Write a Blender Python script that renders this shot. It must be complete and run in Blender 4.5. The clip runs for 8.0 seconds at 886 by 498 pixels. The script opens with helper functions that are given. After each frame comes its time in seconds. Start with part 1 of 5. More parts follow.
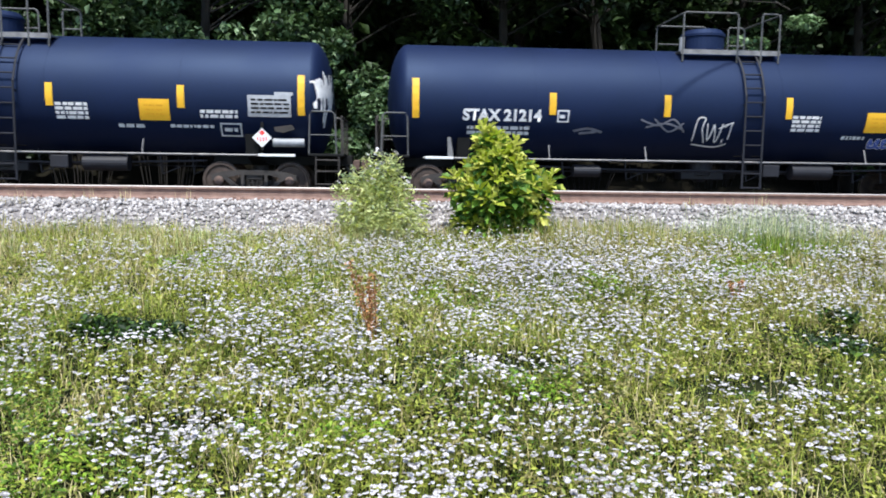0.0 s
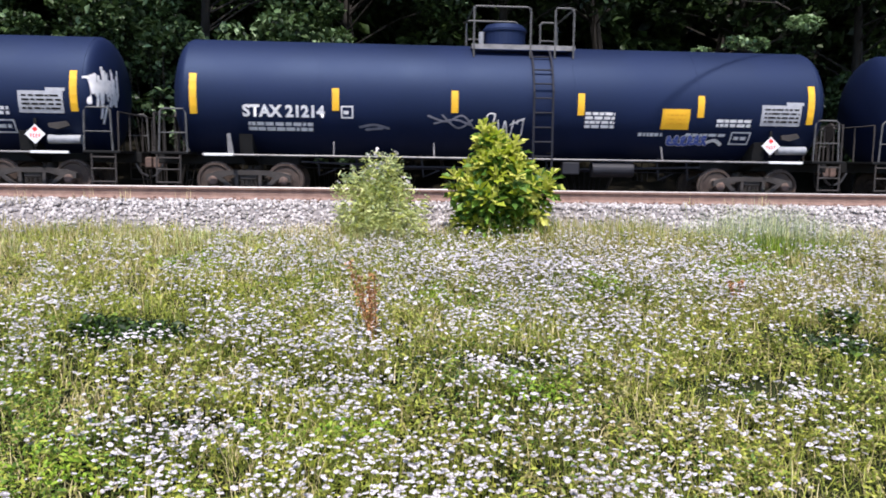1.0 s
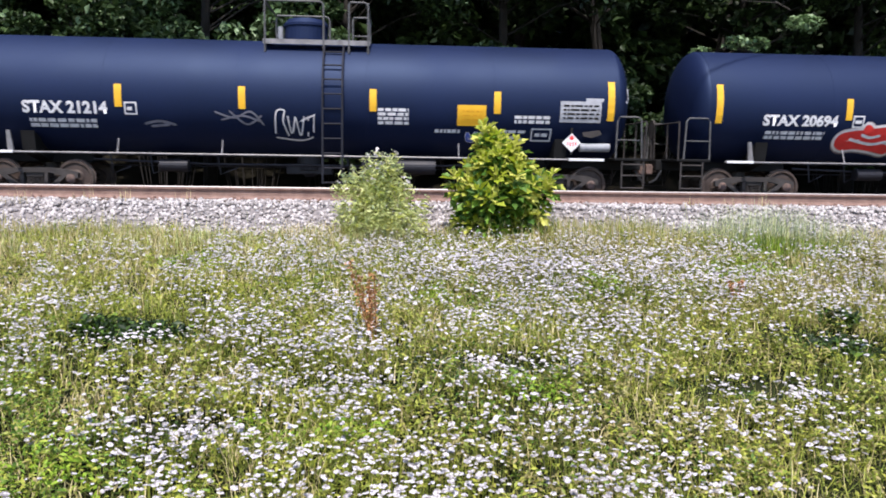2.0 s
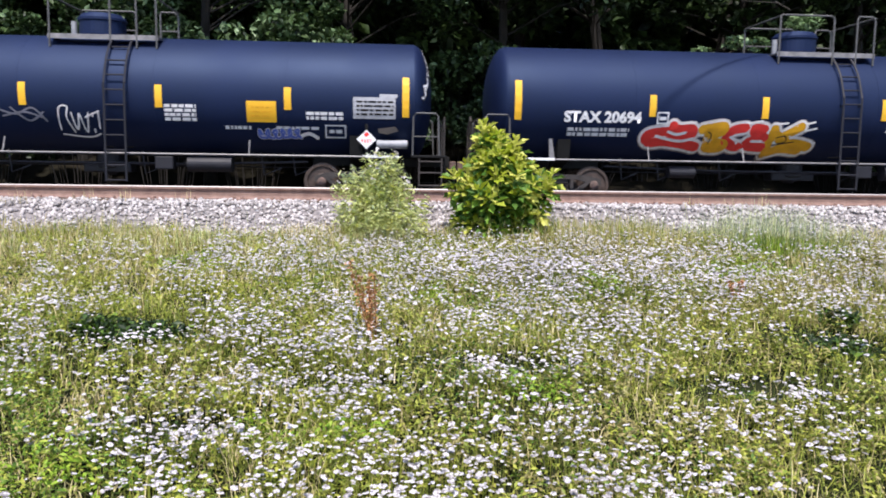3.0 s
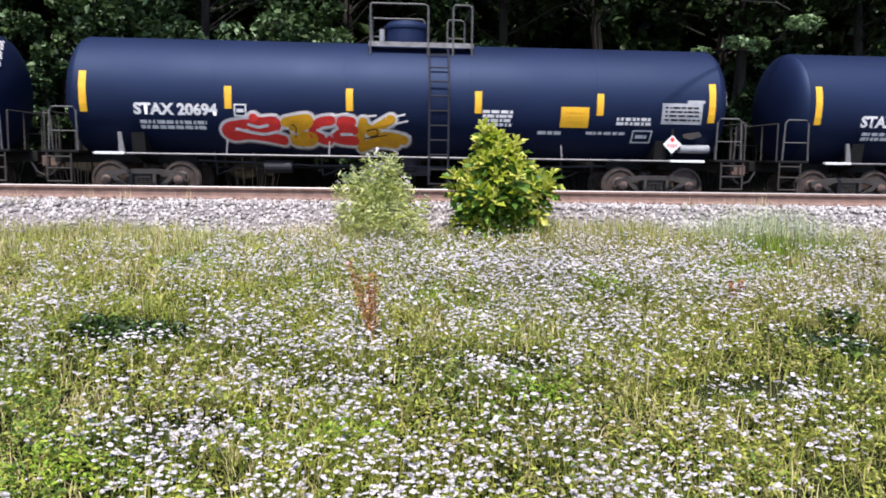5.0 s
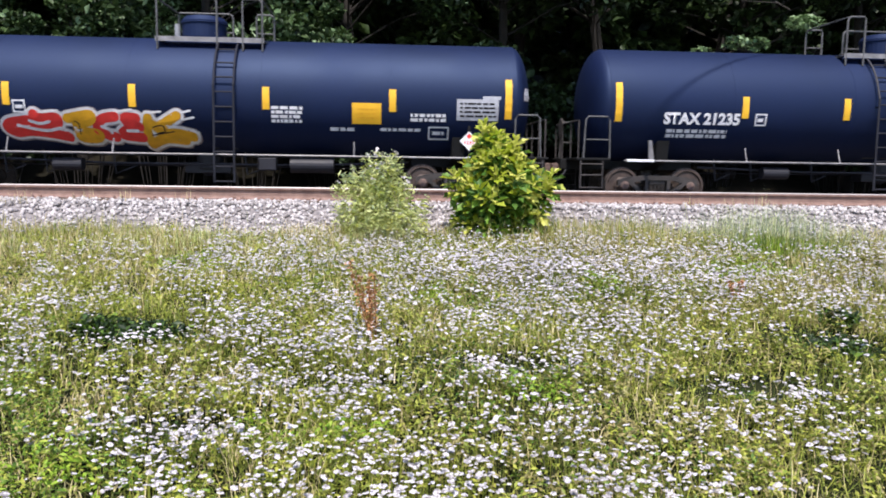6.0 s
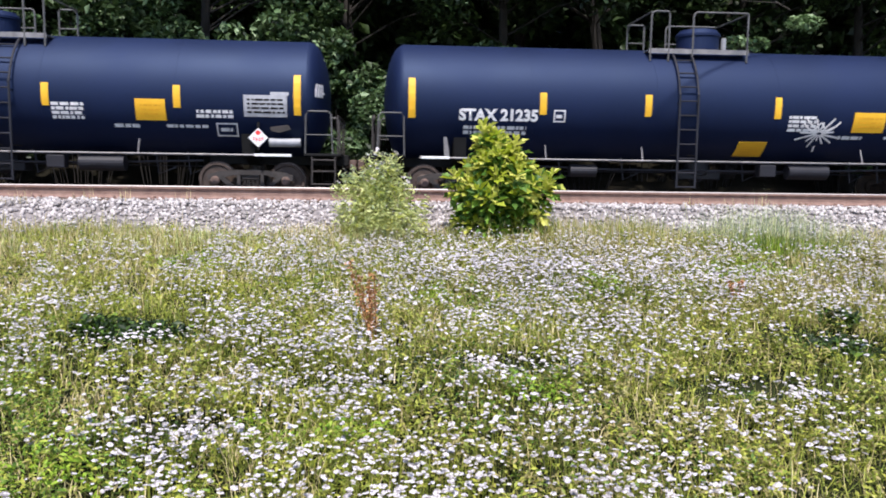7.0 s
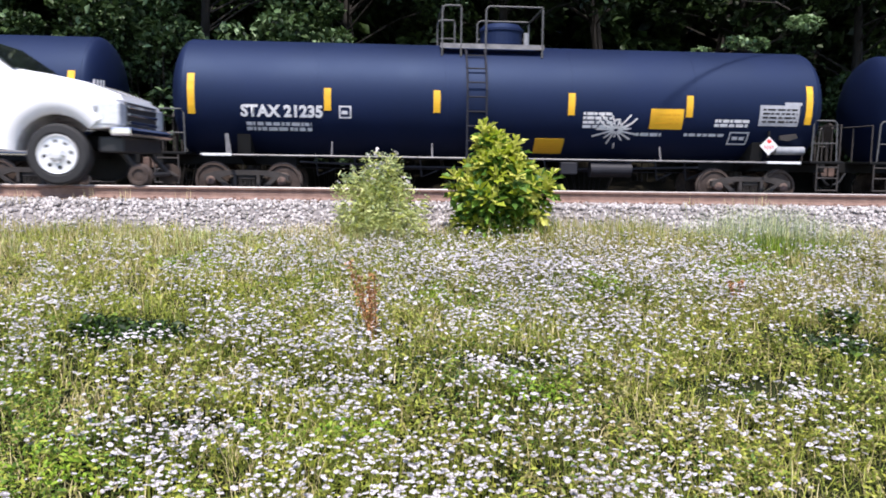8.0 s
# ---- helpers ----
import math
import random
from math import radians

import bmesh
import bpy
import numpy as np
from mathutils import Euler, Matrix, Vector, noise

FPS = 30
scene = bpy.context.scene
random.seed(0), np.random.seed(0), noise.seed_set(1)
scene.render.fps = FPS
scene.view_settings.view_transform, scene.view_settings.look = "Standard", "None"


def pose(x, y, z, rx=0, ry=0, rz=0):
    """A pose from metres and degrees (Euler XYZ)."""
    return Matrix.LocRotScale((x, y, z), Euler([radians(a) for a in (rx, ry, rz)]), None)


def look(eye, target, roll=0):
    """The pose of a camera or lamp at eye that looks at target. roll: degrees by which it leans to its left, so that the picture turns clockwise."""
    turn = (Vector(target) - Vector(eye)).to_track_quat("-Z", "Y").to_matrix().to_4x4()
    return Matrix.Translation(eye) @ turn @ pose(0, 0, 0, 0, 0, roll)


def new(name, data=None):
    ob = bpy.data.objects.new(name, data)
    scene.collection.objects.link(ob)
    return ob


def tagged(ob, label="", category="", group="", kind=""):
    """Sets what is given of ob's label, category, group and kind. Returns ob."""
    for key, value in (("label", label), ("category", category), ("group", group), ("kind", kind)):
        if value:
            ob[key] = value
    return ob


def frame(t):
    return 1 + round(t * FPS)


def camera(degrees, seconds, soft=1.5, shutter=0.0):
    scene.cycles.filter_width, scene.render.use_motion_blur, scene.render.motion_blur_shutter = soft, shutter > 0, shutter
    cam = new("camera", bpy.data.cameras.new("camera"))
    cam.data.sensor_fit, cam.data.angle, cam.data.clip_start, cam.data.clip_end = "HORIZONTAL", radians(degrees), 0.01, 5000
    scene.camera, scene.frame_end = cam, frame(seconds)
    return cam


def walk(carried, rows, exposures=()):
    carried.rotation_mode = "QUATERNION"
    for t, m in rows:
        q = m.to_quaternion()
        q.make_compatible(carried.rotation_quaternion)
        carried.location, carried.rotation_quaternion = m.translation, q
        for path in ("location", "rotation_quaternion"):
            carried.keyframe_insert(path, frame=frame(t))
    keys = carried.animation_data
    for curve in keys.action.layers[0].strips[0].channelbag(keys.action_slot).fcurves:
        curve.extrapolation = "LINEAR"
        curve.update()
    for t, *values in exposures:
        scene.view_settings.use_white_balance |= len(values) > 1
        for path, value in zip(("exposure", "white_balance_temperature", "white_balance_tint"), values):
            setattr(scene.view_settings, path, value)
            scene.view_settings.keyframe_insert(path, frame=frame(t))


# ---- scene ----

# ---------------------------------------------------------------- camera
cam = camera(60, 8.0, soft=1.75, shutter=0.2)
EYE = Vector((0.0, 0.0, 1.5))
YAW, TILT, ROLL = radians(3.989), radians(6.3), 0.82
AIM = EYE + Vector((math.sin(YAW) * math.cos(TILT), math.cos(YAW) * math.cos(TILT), -math.sin(TILT)))
EXPOSURE = 0.80
walk(cam, [(0.0, look(EYE, AIM, ROLL)), (8.0, look(EYE, AIM, ROLL))],
     [(0.0, EXPOSURE, 6000, 7), (0.5, EXPOSURE, 6100, 11), (1.0, EXPOSURE, 6250, 16), (8.0, EXPOSURE, 6250, 16)])

# ---------------------------------------------------------------- light
SUN_ELEV, SUN_TURN = radians(62), radians(188)
world = bpy.data.worlds.new("world")
scene.world = world
world.use_nodes = True
wn, wl = world.node_tree.nodes, world.node_tree.links
sky = wn.new("ShaderNodeTexSky")
sky.sky_type, sky.sun_disc = "NISHITA", False
sky.sun_elevation, sky.sun_rotation = SUN_ELEV, SUN_TURN
wl.new(sky.outputs[0], wn["Background"].inputs[0])
wn["Background"].inputs[1].default_value = 0.14
sun_data = bpy.data.lights.new("sun", "SUN")
sun_data.energy, sun_data.angle, sun_data.color = 4.0, radians(1.5), (1.0, 0.935, 0.85)
sun = new("sun", sun_data)
SUN_DIR = Vector((math.sin(SUN_TURN) * math.cos(SUN_ELEV), math.cos(SUN_TURN) * math.cos(SUN_ELEV), math.sin(SUN_ELEV)))
sun.matrix_world = look((0, 0, 30), Vector((0, 0, 30)) - SUN_DIR)

# ---------------------------------------------------------------- materials


def material(name, color, rough=0.6, metal=0.0, spread=0.25, scale=6.0, fine=60.0, bump=0.0, second=None, random_by="", coat=0.0,
             spec=0.5, translucent=0.0, low=0.35, high=0.65):
    """A Principled surface: two colours mixed by noise at two scales, with relief and uneven gloss."""
    m = bpy.data.materials.new(name)
    m.use_nodes = True
    nt = m.node_tree
    n, l = nt.nodes, nt.links
    p = n["Principled BSDF"]
    coords = n.new("ShaderNodeTexCoord")
    broad, grain = n.new("ShaderNodeTexNoise"), n.new("ShaderNodeTexNoise")
    broad.inputs["Scale"].default_value, grain.inputs["Scale"].default_value = scale, fine
    broad.inputs["Detail"].default_value = 4
    for t in (broad, grain):
        l.new(coords.outputs["Object"], t.inputs["Vector"])
    ramp = n.new("ShaderNodeValToRGB")
    c = Vector(color)
    d = Vector(second) if second else c * (1 - spread)
    ramp.color_ramp.elements[0].color, ramp.color_ramp.elements[1].color = (*d, 1), (*c, 1)
    ramp.color_ramp.elements[0].position, ramp.color_ramp.elements[1].position = low, high
    mixed = n.new("ShaderNodeMath")
    mixed.operation = "MULTIPLY_ADD"
    mixed.inputs[1].default_value = 0.35
    l.new(grain.outputs["Fac"], mixed.inputs[0])
    less = n.new("ShaderNodeMath")
    less.operation = "MULTIPLY"
    less.inputs[1].default_value = 0.65
    l.new(broad.outputs["Fac"], less.inputs[0])
    l.new(less.outputs[0], mixed.inputs[2])
    value = mixed.outputs[0]
    if random_by:
        chance = n.new("ShaderNodeObjectInfo" if random_by == "object" else "ShaderNodeNewGeometry")
        out = chance.outputs["Random"] if random_by == "object" else chance.outputs["Random Per Island"]
        both = n.new("ShaderNodeMath")
        both.operation = "MULTIPLY_ADD"
        both.inputs[1].default_value, both.inputs[2].default_value = 0.6, -0.3
        l.new(out, both.inputs[0])
        total = n.new("ShaderNodeMath")
        l.new(both.outputs[0], total.inputs[0])
        l.new(value, total.inputs[1])
        value = total.outputs[0]
    l.new(value, ramp.inputs[0])
    l.new(ramp.outputs[0], p.inputs["Base Color"])
    gloss = n.new("ShaderNodeMapRange")
    gloss.inputs["To Min"].default_value, gloss.inputs["To Max"].default_value = max(0.03, rough - 0.1), min(1, rough + 0.1)
    l.new(broad.outputs["Fac"], gloss.inputs["Value"])
    l.new(gloss.outputs[0], p.inputs["Roughness"])
    p.inputs["Metallic"].default_value = metal
    p.inputs["Specular IOR Level"].default_value = spec
    p.inputs["Coat Weight"].default_value = coat
    if bump:
        b = n.new("ShaderNodeBump")
        b.inputs["Strength"].default_value, b.inputs["Distance"].default_value = bump, 0.02
        l.new(grain.outputs["Fac"], b.inputs["Height"])
        l.new(b.outputs[0], p.inputs["Normal"])
    if translucent:
        thin = n.new("ShaderNodeBsdfTranslucent")
        l.new(ramp.outputs[0], thin.inputs["Color"])
        mix = n.new("ShaderNodeMixShader")
        mix.inputs[0].default_value = translucent
        l.new(p.outputs[0], mix.inputs[1])
        l.new(thin.outputs[0], mix.inputs[2])
        l.new(mix.outputs[0], n["Material Output"].inputs[0])
    return m


M = {}
# navy base and blue specular tint stand in for sky reflected in black paint
M["tank"] = material("tank_paint", (0.0020, 0.0050, 0.030), 0.62, spread=0.4, scale=0.5, fine=20, bump=0.03, spec=0.6)
M["tank"].node_tree.nodes["Principled BSDF"].inputs["Specular Tint"].default_value = (0.42, 0.60, 1.0, 1)
M["black"] = material("black_steel", (0.010, 0.010, 0.010), 0.7, spread=0.4, scale=3, spec=0.2)
M["dark"] = material("dark_painted_steel", (0.011, 0.011, 0.018), 0.6, spread=0.4, scale=5)
M["grime"] = material("grimy_steel", (0.050, 0.043, 0.040), 0.85, spread=0.6, scale=4, bump=0.2)
M["wheel"] = material("wheel_steel", (0.10, 0.072, 0.058), 0.65, metal=0.4, second=(0.035, 0.025, 0.022), scale=6)
M["cap"] = material("dull_rusty_casting", (0.16, 0.10, 0.08), 0.85, second=(0.07, 0.05, 0.042), scale=8, bump=0.3)
M["pipe"] = material("weathered_pipe", (0.10, 0.10, 0.10), 0.6, spread=0.5, scale=5)
M["tread"] = material("polished_tread", (0.45, 0.44, 0.42), 0.3, metal=0.9, scale=6)
M["yellow"] = material("reflective_yellow", (0.82, 0.46, 0.02), 0.45, spread=0.2, scale=5)
M["panel_yellow"] = material("yellow_panel", (0.85, 0.46, 0.02), 0.5, spread=0.15, scale=3)
M["white"] = material("white_stencil_paint", (0.82, 0.82, 0.83), 0.6, spread=0.3, scale=9)
M["grey_panel"] = material("grey_stencil_panel", (0.42, 0.43, 0.46), 0.6, spread=0.3, scale=8)
M["grey"] = material("grey_paint", (0.30, 0.31, 0.33), 0.5, spread=0.3, scale=5)
M["sill"] = material("worn_sill", (0.27, 0.26, 0.26), 0.5, metal=0.3, spread=0.5, scale=5)
M["rust"] = material("rusty_steel", (0.27, 0.175, 0.14), 0.85, second=(0.16, 0.095, 0.075), scale=8, fine=90, bump=0.4)
M["railhead"] = material("worn_rail_head", (0.42, 0.38, 0.36), 0.55, metal=0.4, spread=0.3, scale=3)
M["red"] = material("red_spray_paint", (0.88, 0.05, 0.04), 0.5, spread=0.25, scale=5)
M["orange"] = material("yellow_orange_spray_paint", (0.88, 0.43, 0.015), 0.5, spread=0.3, scale=4)
M["spray"] = material("white_spray_paint", (0.90, 0.87, 0.85), 0.6, spread=0.25, scale=6)
M["faint"] = material("faded_spray_paint", (0.22, 0.22, 0.26), 0.6, spread=0.4, scale=6)
M["halo"] = material("thin_white_overspray", (0.42, 0.34, 0.33), 0.6, spread=0.6, scale=9)
M["blue"] = material("blue_spray_paint", (0.10, 0.16, 0.55), 0.5, spread=0.3, scale=5)
M["timber"] = material("weathered_sleeper", (0.14, 0.10, 0.075), 0.9, spread=0.5, scale=4, bump=0.4)
M["stone"] = material("ballast_stone", (0.47, 0.435, 0.42), 0.9, second=(0.24, 0.22, 0.21), scale=3, fine=40, random_by="island")
M["stone_single"] = material("single_ballast_stone", (0.54, 0.50, 0.485), 0.9, second=(0.22, 0.20, 0.195), scale=3, fine=40, random_by="object")
# ballast under the train, its shade put into a near-black colour
M["shaded_bed"] = material("shade_darkened_ballast", (0.045, 0.04, 0.036), 0.95, second=(0.02, 0.018, 0.016), scale=10, fine=50, bump=0.8, spec=0.1)
M["bed"] = material("ballast_bed", (0.26, 0.235, 0.225), 0.95, second=(0.14, 0.125, 0.12), scale=14, fine=60, bump=0.8)
# soil colour holds the shade of the gaps between plants
M["soil"] = material("meadow_soil", (0.022, 0.026, 0.010), 0.95, second=(0.010, 0.012, 0.005), scale=3, fine=30, bump=0.6, spec=0.05)
# wood floor, coloured almost black to stand in for shade behind the train
M["litter"] = material("shade_darkened_woodland_soil", (0.02, 0.017, 0.012), 0.95, second=(0.009, 0.009, 0.006), scale=2, fine=20, bump=0.5, spec=0.05)
M["bark"] = material("grey_brown_bark", (0.024, 0.020, 0.016), 0.9, spread=0.5, scale=5, bump=0.6)


def leaf_material(name, color, second, trans=0.3):
    return material(name, color, 0.5, second=second, scale=0.9, fine=9, random_by="island", translucent=trans, spec=0.35)


M["grass"] = leaf_material("grass_blade", (0.38, 0.40, 0.07), (0.18, 0.24, 0.035), 0.35)
M["straw"] = leaf_material("dry_grass", (0.62, 0.53, 0.28), (0.42, 0.35, 0.15), 0.3)
M["herb"] = leaf_material("herb_leaf", (0.42, 0.44, 0.07), (0.20, 0.25, 0.035), 0.3)
M["lush"] = leaf_material("lush_leaf", (0.18, 0.29, 0.035), (0.07, 0.14, 0.02), 0.3)
M["sedge"] = leaf_material("olive_brown_leaf", (0.38, 0.33, 0.13), (0.18, 0.16, 0.05), 0.3)
M["lime"] = leaf_material("lime_green_leaf", (0.30, 0.44, 0.035), (0.15, 0.28, 0.02), 0.35)
# dark green weed leaf; in the hollows it also stands in for shade
M["deep"] = leaf_material("shade_dark_green_leaf", (0.045, 0.085, 0.016), (0.012, 0.026, 0.006), 0.2)
M["wisp"] = leaf_material("pale_wispy_grass", (0.36, 0.42, 0.26), (0.20, 0.27, 0.13), 0.35)
# white heads; the random greyer tones stand in for partly shaded ones
M["umbel"] = material("white_umbel", (0.54, 0.515, 0.53), 0.9, second=(0.22, 0.205, 0.20), scale=2, fine=30, random_by="island", translucent=0.08, spec=0.1)
# lit and shaded colours of the same yellow-green bush leaf
M["bush"] = leaf_material("lit_yellow_green_leaf", (0.66, 0.66, 0.15), (0.36, 0.43, 0.03), 0.4)
M["bush_low"] = leaf_material("shaded_bush_leaf", (0.17, 0.30, 0.035), (0.05, 0.12, 0.018), 0.3)
M["feather"] = leaf_material("pale_feathery_leaf", (0.70, 0.72, 0.33), (0.46, 0.52, 0.20), 0.45)
M["dock"] = leaf_material("brown_dock_seed", (0.50, 0.25, 0.10), (0.26, 0.12, 0.045), 0.1)
# shade and sun of the wood put into two leaf colours, dark and pale
M["forest"] = leaf_material("shaded_woodland_leaf", (0.045, 0.08, 0.022), (0.013, 0.028, 0.009), 0.2)
M["forest_lit"] = leaf_material("sunlit_woodland_leaf", (0.22, 0.32, 0.16), (0.09, 0.16, 0.06), 0.25)
M["truck_white"] = material("white_car_paint", (0.80, 0.80, 0.82), 0.25, spread=0.06, scale=2, coat=0.6)
M["rubber"] = material("tyre_rubber", (0.022, 0.022, 0.024), 0.8, spread=0.3, scale=8, bump=0.2)
M["alloy"] = material("polished_alloy", (0.80, 0.80, 0.82), 0.35, metal=0.3, spread=0.15, scale=8)
M["plastic"] = material("black_plastic", (0.02, 0.02, 0.022), 0.5, spread=0.2, scale=8)
M["chrome"] = material("chrome", (0.8, 0.8, 0.82), 0.1, metal=1.0, spread=0.05)
M["lens"] = material("headlamp_lens", (0.62, 0.64, 0.68), 0.12, spread=0.2, scale=20, coat=1.0)
M["glass"] = material("dark_window_glass", (0.02, 0.025, 0.03), 0.06, spread=0.1, coat=1.0)

# ---------------------------------------------------------------- mesh helpers


def part(name, bm, mat, parent=None, label="", smooth=False, kind=""):
    """Links a bmesh as one mesh object, under a thing or part where one is given."""
    me = bpy.data.meshes.new(name)
    bm.normal_update()
    bm.to_mesh(me)
    bm.free()
    me.materials.append(mat)
    if smooth:
        me.shade_smooth()
    ob = new(name, me)
    ob.parent = parent
    return tagged(ob, label, kind=kind)


def box(bm, lo, hi, bevel=0.0):
    lo, hi = Vector(lo), Vector(hi)
    made = bmesh.ops.create_cube(bm, size=1.0, matrix=Matrix.Translation((lo + hi) / 2) @ Matrix.Diagonal((*(hi - lo), 1)))
    if bevel:
        edges = list({e for v in made["verts"] for e in v.link_edges})
        bmesh.ops.bevel(bm, geom=edges, offset=bevel, segments=2, affect="EDGES", profile=0.5)
    return bm


def rod(bm, a, b, r, seg=8, r2=None):
    a, b = Vector(a), Vector(b)
    d = b - a
    m = Matrix.Translation((a + b) / 2) @ d.to_track_quat("Z", "Y").to_matrix().to_4x4()
    bmesh.ops.create_cone(bm, cap_ends=True, segments=seg, radius1=r, radius2=r if r2 is None else r2, depth=d.length, matrix=m)
    return bm


def pipe(bm, pts, r, seg=8):
    """One tube swept along a line of points."""
    pts = [Vector(q) for q in pts]
    way = (pts[1] - pts[0]).normalized()
    side = way.orthogonal().normalized()
    rings = []
    for i, q in enumerate(pts):
        d = (pts[min(i + 1, len(pts) - 1)] - pts[max(i - 1, 0)]).normalized()
        side = (side - d * side.dot(d)).normalized()
        other = d.cross(side)
        rings.append([bm.verts.new(q + (side * math.cos(2 * math.pi * k / seg) + other * math.sin(2 * math.pi * k / seg)) * r) for k in range(seg)])
    for a, b in zip(rings, rings[1:]):
        for k in range(seg):
            bm.faces.new((a[k], a[(k + 1) % seg], b[(k + 1) % seg], b[k]))
    bm.faces.new(rings[0][::-1])
    bm.faces.new(rings[-1])
    return bm


def lathe(bm, profile, axis="X", seg=48, at=(0, 0, 0)):
    """A surface of revolution. profile: (along, radius)."""
    at = Vector(at)
    rings = []
    for along, rad in profile:
        ring = []
        for i in range(seg):
            a = 2 * math.pi * i / seg
            c, s = rad * math.cos(a), rad * math.sin(a)
            ring.append(bm.verts.new(at + Vector({"X": (along, c, s), "Y": (c, along, s), "Z": (c, s, along)}[axis])))
        rings.append(ring)
    for p, q in zip(rings, rings[1:]):
        for i in range(seg):
            j = (i + 1) % seg
            bm.faces.new((p[i], p[j], q[j], q[i]))
    bm.faces.new(rings[0])
    bm.faces.new(rings[-1])
    bmesh.ops.recalc_face_normals(bm, faces=bm.faces[:])
    return bm


def prism(bm, outline, axis, lo, hi):
    """A flat outline pushed from lo to hi along an axis: outline (x, z) along Y, or (y, z) along X."""
    def at(p, d):
        return (p[0], d, p[1]) if axis == "Y" else (d, p[0], p[1])
    a = [bm.verts.new(at(p, lo)) for p in outline]
    b = [bm.verts.new(at(p, hi)) for p in outline]
    bm.faces.new(a)
    bm.faces.new(b[::-1])
    for i in range(len(a)):
        j = (i + 1) % len(a)
        bm.faces.new((a[i], b[i], b[j], a[j]))
    bmesh.ops.recalc_face_normals(bm, faces=bm.faces[:])
    return bm


def fresh():
    return bmesh.new()


def thing(name, at=(0, 0, 0), label="", category="", group=""):
    ob = new(name)
    ob.empty_display_size = 0.2
    ob.location = at
    return tagged(ob, label, category, group)


def mesh_np(name, verts, faces, mats, slots=None, smooth=False, parent=None):
    """One mesh from arrays: verts (n, 3), faces (m, k)."""
    me = bpy.data.meshes.new(name)
    k = faces.shape[1]
    me.vertices.add(len(verts))
    me.vertices.foreach_set("co", verts.astype(np.float32).ravel())
    me.loops.add(faces.size)
    me.loops.foreach_set("vertex_index", faces.astype(np.int32).ravel())
    me.polygons.add(len(faces))
    me.polygons.foreach_set("loop_start", np.arange(0, faces.size, k, dtype=np.int32))
    for m in mats:
        me.materials.append(m)
    if slots is not None:
        me.polygons.foreach_set("material_index", slots.astype(np.int32))
    me.update(calc_edges=True)
    me.validate()
    if smooth:
        me.shade_smooth()
    ob = new(name, me)
    ob.parent = parent
    return ob


# ---------------------------------------------------------------- the lie of the land
RAIL_Y, RAIL_Z = 10.9, 1.151          # near track: nearer rail, its head
FAR_Y, FAR_Z = 20.83, 0.56           # far track: centre line, rail head
TOE_Y = 9.0                           # foot of the ballast shoulder


def lerp_rows(y, rows):
    for (a, za), (b, zb) in zip(rows, rows[1:]):
        if y <= b:
            k = max(0.0, (y - a) / (b - a))
            return za + (zb - za) * k
    return rows[-1][1]


# hollows whose leaves carry shade in a near-black green: x, y, radius across, radius along
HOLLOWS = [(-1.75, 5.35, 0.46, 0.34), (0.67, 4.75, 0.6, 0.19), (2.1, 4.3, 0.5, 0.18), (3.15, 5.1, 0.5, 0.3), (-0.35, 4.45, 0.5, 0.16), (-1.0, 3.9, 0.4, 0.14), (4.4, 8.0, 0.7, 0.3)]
PROFILE = [(-20, -0.2), (0, -0.02), (3.2, 0.03), (6.0, 0.33), (8.5, 0.58), (9.0, 0.66), (9.9, 0.945), (10.75, 0.945), (11.1, 0.87), (12.9, 0.86), (15.0, 0.5), (18.4, 0.30), (19.2, 0.37),
           (22.5, 0.37), (23.5, -0.2), (26.5, -0.2), (28.6, 0.9), (36, 3.5), (60, 15.0), (140, 60.0)]


def ground_z(x, y):
    z = lerp_rows(y, PROFILE)
    if y < 9.2:
        for hx, hy, a, b in HOLLOWS:
            z -= 0.11 * max(0.0, 1 - ((x - hx) / a) ** 2 - ((y - hy) / b) ** 2)
        k = min(1.0, (9.2 - y) / 1.2)
        z += k * (0.07 * noise.noise((x * 0.55, y * 0.55, 3.1)) + 0.035 * noise.noise((x * 1.7, y * 1.7, 8.2)))
    elif y > 24:
        z += min(1.0, (y - 24) / 4) * 0.4 * noise.noise((x * 0.25, y * 0.25, 1.0))
    return z


def build_ground():
    ys = np.concatenate([np.arange(-20, 0, 2.0), np.arange(0, 15.5, 0.25), np.arange(15.5, 26, 0.5), np.arange(26, 40, 1.0), [45, 55, 70, 100, 140, 400]])
    xs = np.concatenate([[-400, -150, -80, -50], np.arange(-34, -9, 1.0), np.arange(-9, 10, 0.3), np.arange(10, 35, 1.0), [50, 80, 150, 400]])
    v = np.array([(x, y, ground_z(x, y)) for y in ys for x in xs])
    nx = len(xs)
    f = np.array([(j * nx + i, j * nx + i + 1, (j + 1) * nx + i + 1, (j + 1) * nx + i) for j in range(len(ys) - 1) for i in range(nx - 1)])
    mid = v[f].mean(axis=1)[:, 1]
    slots = np.where(mid < TOE_Y + 0.1, 0, np.where(mid < 12.6, 1, np.where(mid < 23.2, 2, 3)))
    ob = mesh_np("ground", v, f, [M["soil"], M["bed"], M["shaded_bed"], M["litter"]], slots, smooth=True)
    tagged(ob, "meadow soil, grey ballast bed, far bed and wooded bank darkened for shade", "ground", kind="structure")


build_ground()

RAIL_SHAPE = [(-0.076, 0), (0.076, 0), (0.076, 0.012), (0.02, 0.03), (0.011, 0.05), (0.011, 0.125), (0.036, 0.138), (0.037, 0.165), (0.028, 0.178),
              (-0.028, 0.178), (-0.037, 0.165), (-0.036, 0.138), (-0.011, 0.125), (-0.011, 0.05), (-0.02, 0.03), (-0.076, 0.012)]


